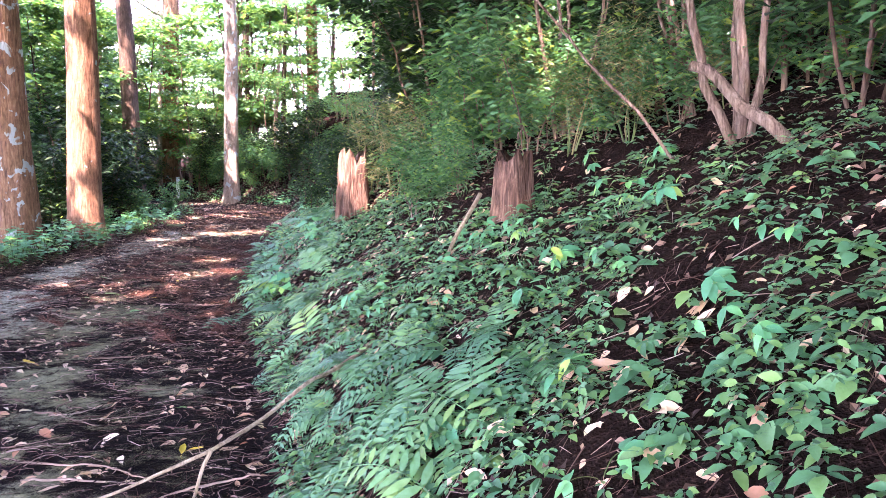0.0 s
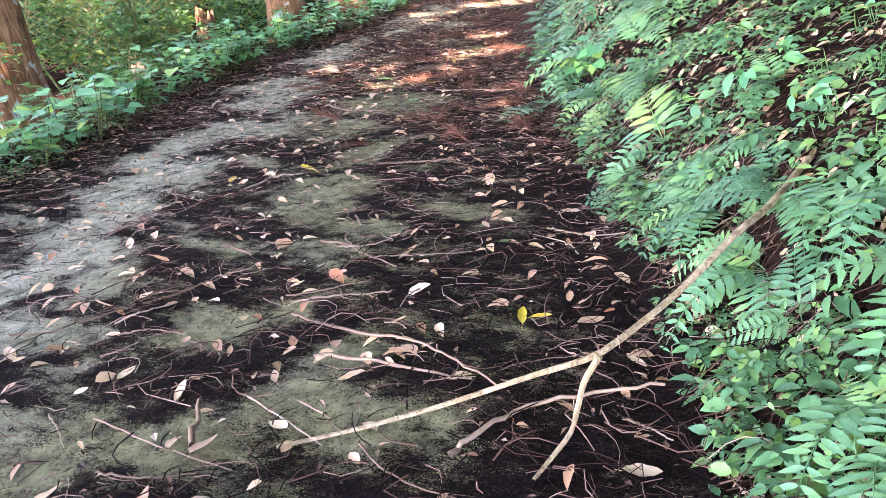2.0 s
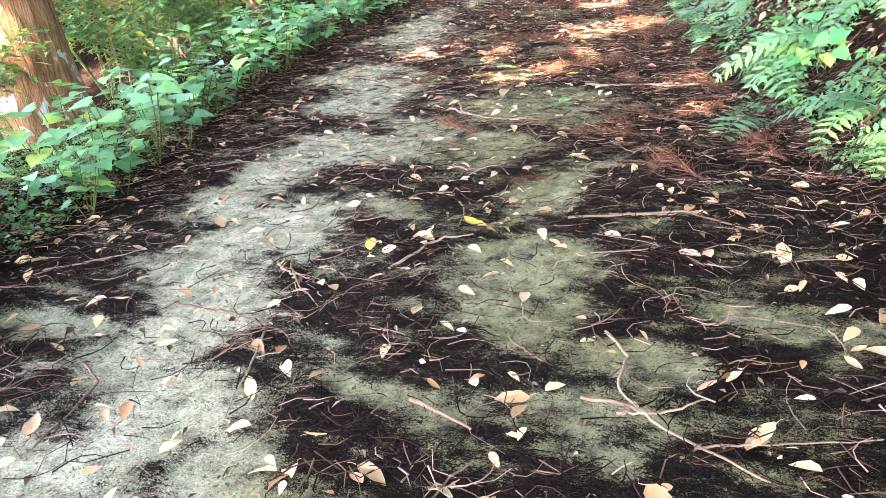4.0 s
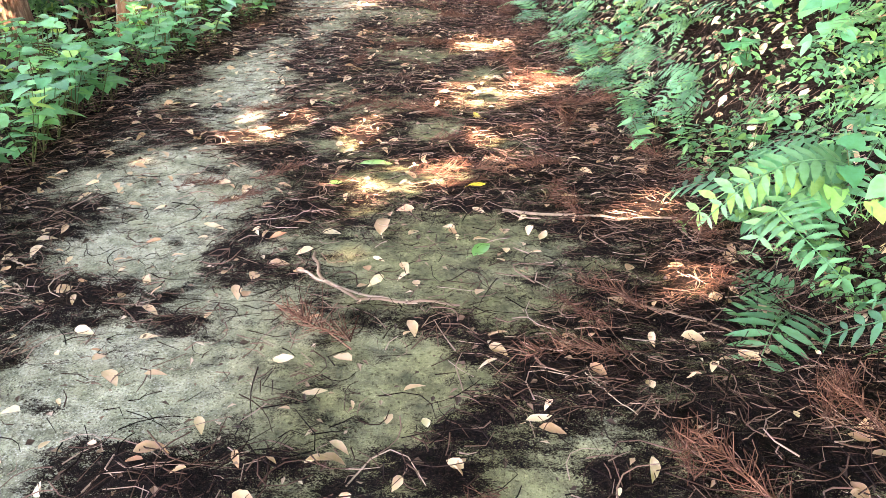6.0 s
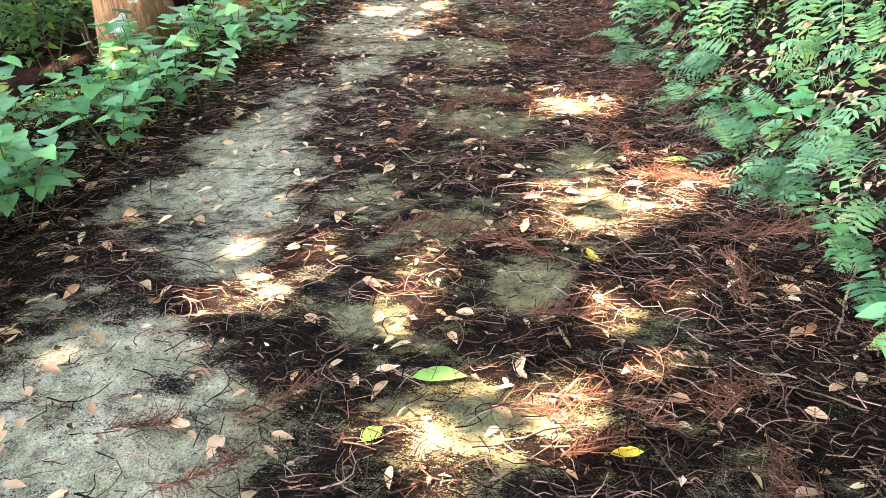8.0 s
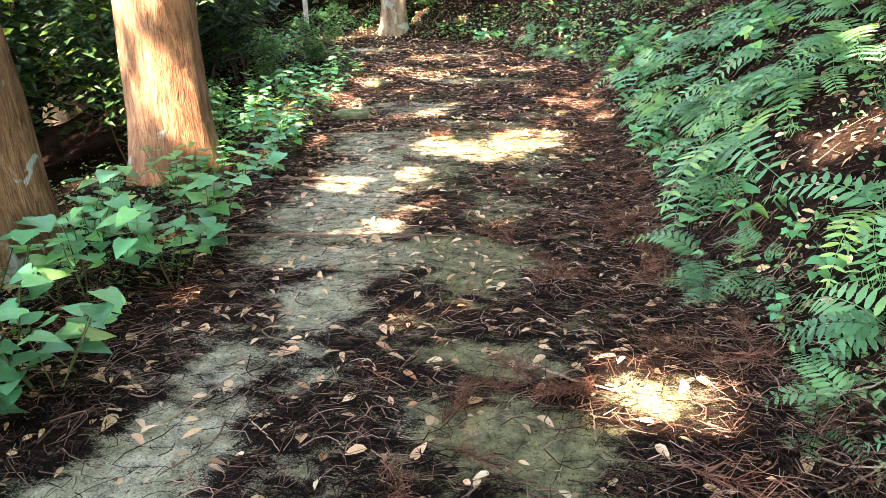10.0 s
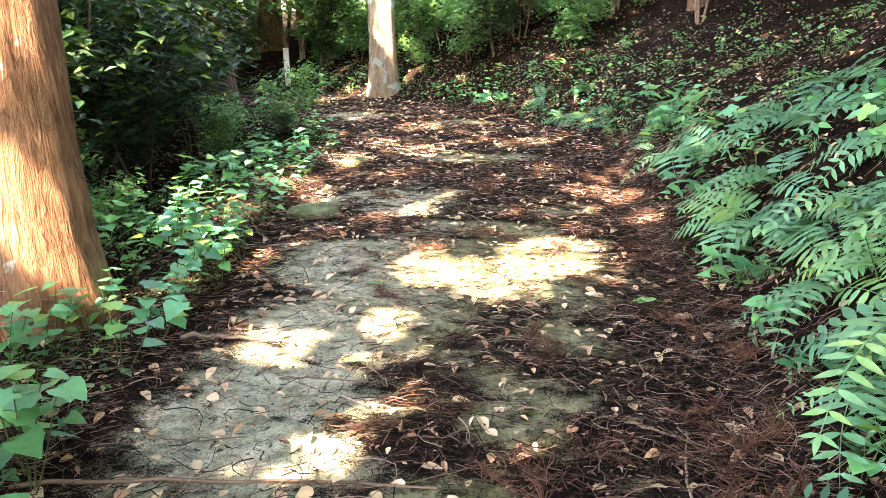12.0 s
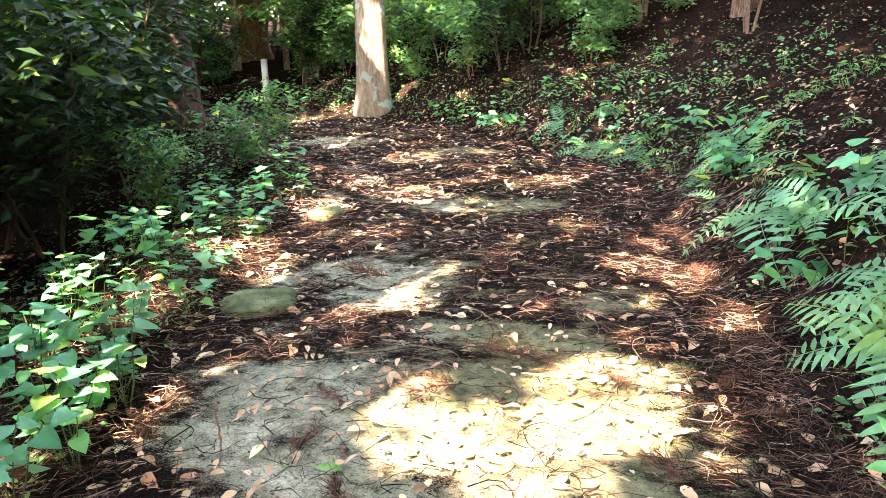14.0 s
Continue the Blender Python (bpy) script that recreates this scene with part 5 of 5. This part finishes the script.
def stone_face():
    m = Mat("mossy_stone", 0.9, 0.15)
    a, b = m.noise(9.0, 5.0, 0.65), m.noise(70.0, 4.0, 0.7)
    c = m.ramp(a, (0.35, (0.05, 0.075, 0.035)), (0.55, (0.12, 0.15, 0.07)), (0.75, (0.24, 0.25, 0.16)))
    m.color(m.mix(m.step(b, 0.55, 0.7), c, m.mix(1.0, c, (0.45, 0.45, 0.42), "MULTIPLY")))
    m.bump(m.calc("ADD", a, b), 0.8, 0.02)
    return m.m


STONE = stone_face()
mossy_stone(-5.88, 15.8, 0.21, 0.17, 0.085, 20, 3)
mossy_stone(-6.0, 17.6, 0.16, 0.12, 0.08, 50, 4)


def stem_shrub():
    """The clump of pale leaning stems above the bank."""
    ob = tagged(new("bare_shrub"), "clump of pale leaning bare stems on the bank", "shrub")
    base = np.array((1.72, 4.5, spot(1.72, 4.5)))
    ob.location = base
    g = np.random.default_rng(15)
    for a, b, r in [((0, 0, -0.05), (-0.55, 0.1, 1.5), 0.032), ((0.05, 0.05, -0.05), (-0.12, 0.25, 1.9), 0.036), ((0.08, 0, -0.05), (0.16, 0.2, 1.8), 0.026), ((0.02, 0.08, -0.05), (-0.25, 0.3, 1.8), 0.024),
                    ((0.5, 0.4, 0.0), (0.42, 0.5, 1.6), 0.022), ((0.75, 0.2, 0.0), (0.7, 0.3, 1.5), 0.018), ((-0.35, 0.1, -0.1), (-1.5, 0.6, 1.15), 0.011)]:
        line = curve_line(a, b, 10, 0.04, 0.022, g)
        child("stem", mesh_of("stem", *tube(line, np.linspace(r, r * 0.6, 10), 9, 0.08, 3), SHRUB_BARK), ob)
    log = curve_line((1.38, 4.35, spot(1.38, 4.35) + 0.62), (1.8, 4.0, spot(1.8, 4.0) - 0.02), 9, 0.03, 0.012, g)
    tagged(new("dead_log", mesh_of("dead_log", *tube(log, np.linspace(0.03, 0.04, 9), 10, 0.1, 4), SHRUB_BARK)), "short rotten log resting against the stems on the bank", "log")


stem_shrub()


def marker_post():
    """The slim white post at the bend."""
    ob = tagged(new("marker_post"), "slim weathered white marker post beside the track", "post")
    ob.location = (-9.15, 25.0, spot(-9.15, 25.0))
    bm = bmesh.new()
    bmesh.ops.create_cube(bm, size=1, matrix=Matrix.Translation((0, 0, 0.34)) @ Matrix.Diagonal((0.09, 0.09, 0.78, 1)))
    bmesh.ops.bevel(bm, geom=bm.edges[:], offset=0.008, segments=2, affect="EDGES")
    me = bpy.data.meshes.new("shaft")
    bm.to_mesh(me)
    bm.free()
    me.materials.append(POSTPAINT)
    child("shaft", me, ob)


def post_paint():
    m = Mat("weathered_white_paint", 0.6)
    m.color(m.mix(m.step(m.noise(14.0, 5.0), 0.45, 0.75), (0.72, 0.72, 0.68), (0.42, 0.42, 0.36)))
    return m.m


POSTPAINT = post_paint()
marker_post()


def bank_debris():
    g = np.random.default_rng(151)
    n = 12000
    y = np.where(g.random(n) < 0.35, g.uniform(1.2, 7, n), g.uniform(1.2, 24, n))
    x = np.where(g.random(n) < 0.8, right_edge(y) + np.abs(g.normal(0.2, 1.6, n)), left_edge(y) - np.abs(g.normal(0, 0.8, n)))
    L = g.uniform(0.03, 0.15, n)
    a = g.uniform(0, 6.28, n)
    s = np.linspace(-0.5, 0.5, 3)
    px, py = x[:, None] + L[:, None] * np.cos(a)[:, None] * s, y[:, None] + L[:, None] * np.sin(a)[:, None] * s
    pz = land(px, py) + 0.008 + np.abs(g.normal(0, 0.018, n))[:, None]
    tagged(new("bank_debris", mesh_of("bank_debris", *strands(np.stack([px, py, pz], -1), g.uniform(0.001, 0.0026, n)), BANKTWIG)), "dead twigs, roots and needles lying on the bank", "litter", kind="stuff")


BANKTWIG = strand_material("bank_debris", (0.0, (0.02, 0.012, 0.009)), (0.6, (0.09, 0.052, 0.038)), (0.85, (0.22, 0.145, 0.11)), (1.0, (0.42, 0.32, 0.25)))
bank_debris()


def bank_normal(x, y):
    return unit(np.stack([land(x - 0.1, y) - land(x + 0.1, y), land(x, y - 0.1) - land(x, y + 0.1), np.full(len(x), 0.2)], 1))


def build_ground_cover():
    g = np.random.default_rng(111)
    # small rosettes on the open bank at the beginning
    n = 13500
    y = 1.2 + 7.3 * g.random(n) ** 1.25
    x = right_edge(y) + np.abs(g.normal(0.3, 1.5, n)) + 0.05
    keep = wave(x, y, 0.5) + 0.6 * wave(x + 7, y, 0.17) + g.normal(0, 0.25, n) > -0.12
    x, y = x[keep], y[keep]
    k = 5
    size = np.repeat(np.clip(g.lognormal(-3.75, 0.45, len(x)), 0.011, 0.06), k)
    tall = np.repeat(np.abs(g.normal(0.03, 0.035, len(x))), k) + size * 0.3
    a = np.repeat(g.uniform(0, 6.28, len(x)), k) + np.tile(np.arange(k) * 2 * np.pi / k, len(x)) + g.normal(0, 0.35, k * len(x))
    x, y = np.repeat(x, k), np.repeat(y, k)
    some = g.random(len(x)) < 0.78
    x, y, size, tall, a = x[some], y[some], size[some] * g.uniform(0.6, 1.2, some.sum()), tall[some], a[some]
    way = np.stack([np.cos(a), np.sin(a), g.normal(-0.1, 0.3, len(a))], 1)
    nor = unit(bank_normal(x, y) * 0.6 + np.array((0, 0, 0.4)))
    p = np.stack([x, y, land(x, y) + tall], 1) + way * size[:, None] * 0.25
    near = leaves(p, way - nor * (way * nor).sum(1, keepdims=True) * 0.6, nor + g.normal(0, 0.3, (len(x), 3)), size * 1.5, size * g.uniform(0.6, 1.0, len(x)), 0.14, 0.25)
    # and the rest, farther along and on the other side
    n = 52000
    y = g.uniform(1.2, 25, n)
    left = (g.random(n) < 0.36) | (y < 7.5)
    x = np.where(left, left_edge(y) - np.abs(g.normal(0.5, 0.9, n)), right_edge(y) + np.abs(g.normal(0, 1.6, n)) + 0.05)
    clump = wave(x, y, 0.45) + g.normal(0, 0.4, n)
    keep = clump > np.where(left, -0.3, np.where(y < 12, -0.35, np.where(y < 19, 0.5, -0.1)))
    x, y = x[keep], y[keep]
    n = len(x)
    p = np.stack([x, y, land(x, y) + np.abs(g.normal(0.03, 0.04, n))], 1)
    L = g.uniform(0.014, 0.045, n) * np.where(g.random(n) < 0.16, 1.9, 1.0)
    far = flat_leaves(p, heading(n, g) + np.array((0, 0, -0.2)), bank_normal(x, y) + g.normal(0, 0.5, (n, 3)), L * 1.1, L * 0.66)
    tagged(new("ground_cover", mesh_of("ground_cover", *joined(near, far), IVY)), "small green creeping leaves covering the bank", "plants", kind="stuff")


build_ground_cover()


def build_grass():
    """Thin arching blades in tufts on the bank and along the verge."""
    g = np.random.default_rng(171)
    n = 260
    y = g.uniform(3.5, 22, n)
    x = np.where(g.random(n) < 0.75, right_edge(y) + g.uniform(0.3, 2.6, n), left_edge(y) - g.uniform(0.1, 1.5, n))
    k = 12
    x, y = np.repeat(x, k) + g.normal(0, 0.025, n * k), np.repeat(y, k) + g.normal(0, 0.025, n * k)
    way = heading(n * k, g)
    L = g.uniform(0.06, 0.17, n * k)
    base = np.stack([x, y, land(x, y)], 1)
    mid = base + way * L[:, None] * 0.35 + np.array((0, 0, 0.62)) * L[:, None]
    v, f = flat_leaves(base, mid - base, way, L * 0.75, 0.0035 + 0 * L)
    w, h = flat_leaves(mid, way * 0.8 + np.array((0, 0, 0.1)), np.tile((0, 0, 1.0), (n * k, 1)), L * 0.6, 0.0035 + 0 * L, 0.4)
    tagged(new("grass", mesh_of("grass", *joined((v, f), (w, h)), IVY, False)), "thin grass blades on bank and verge", "grass", kind="stuff")


build_grass()
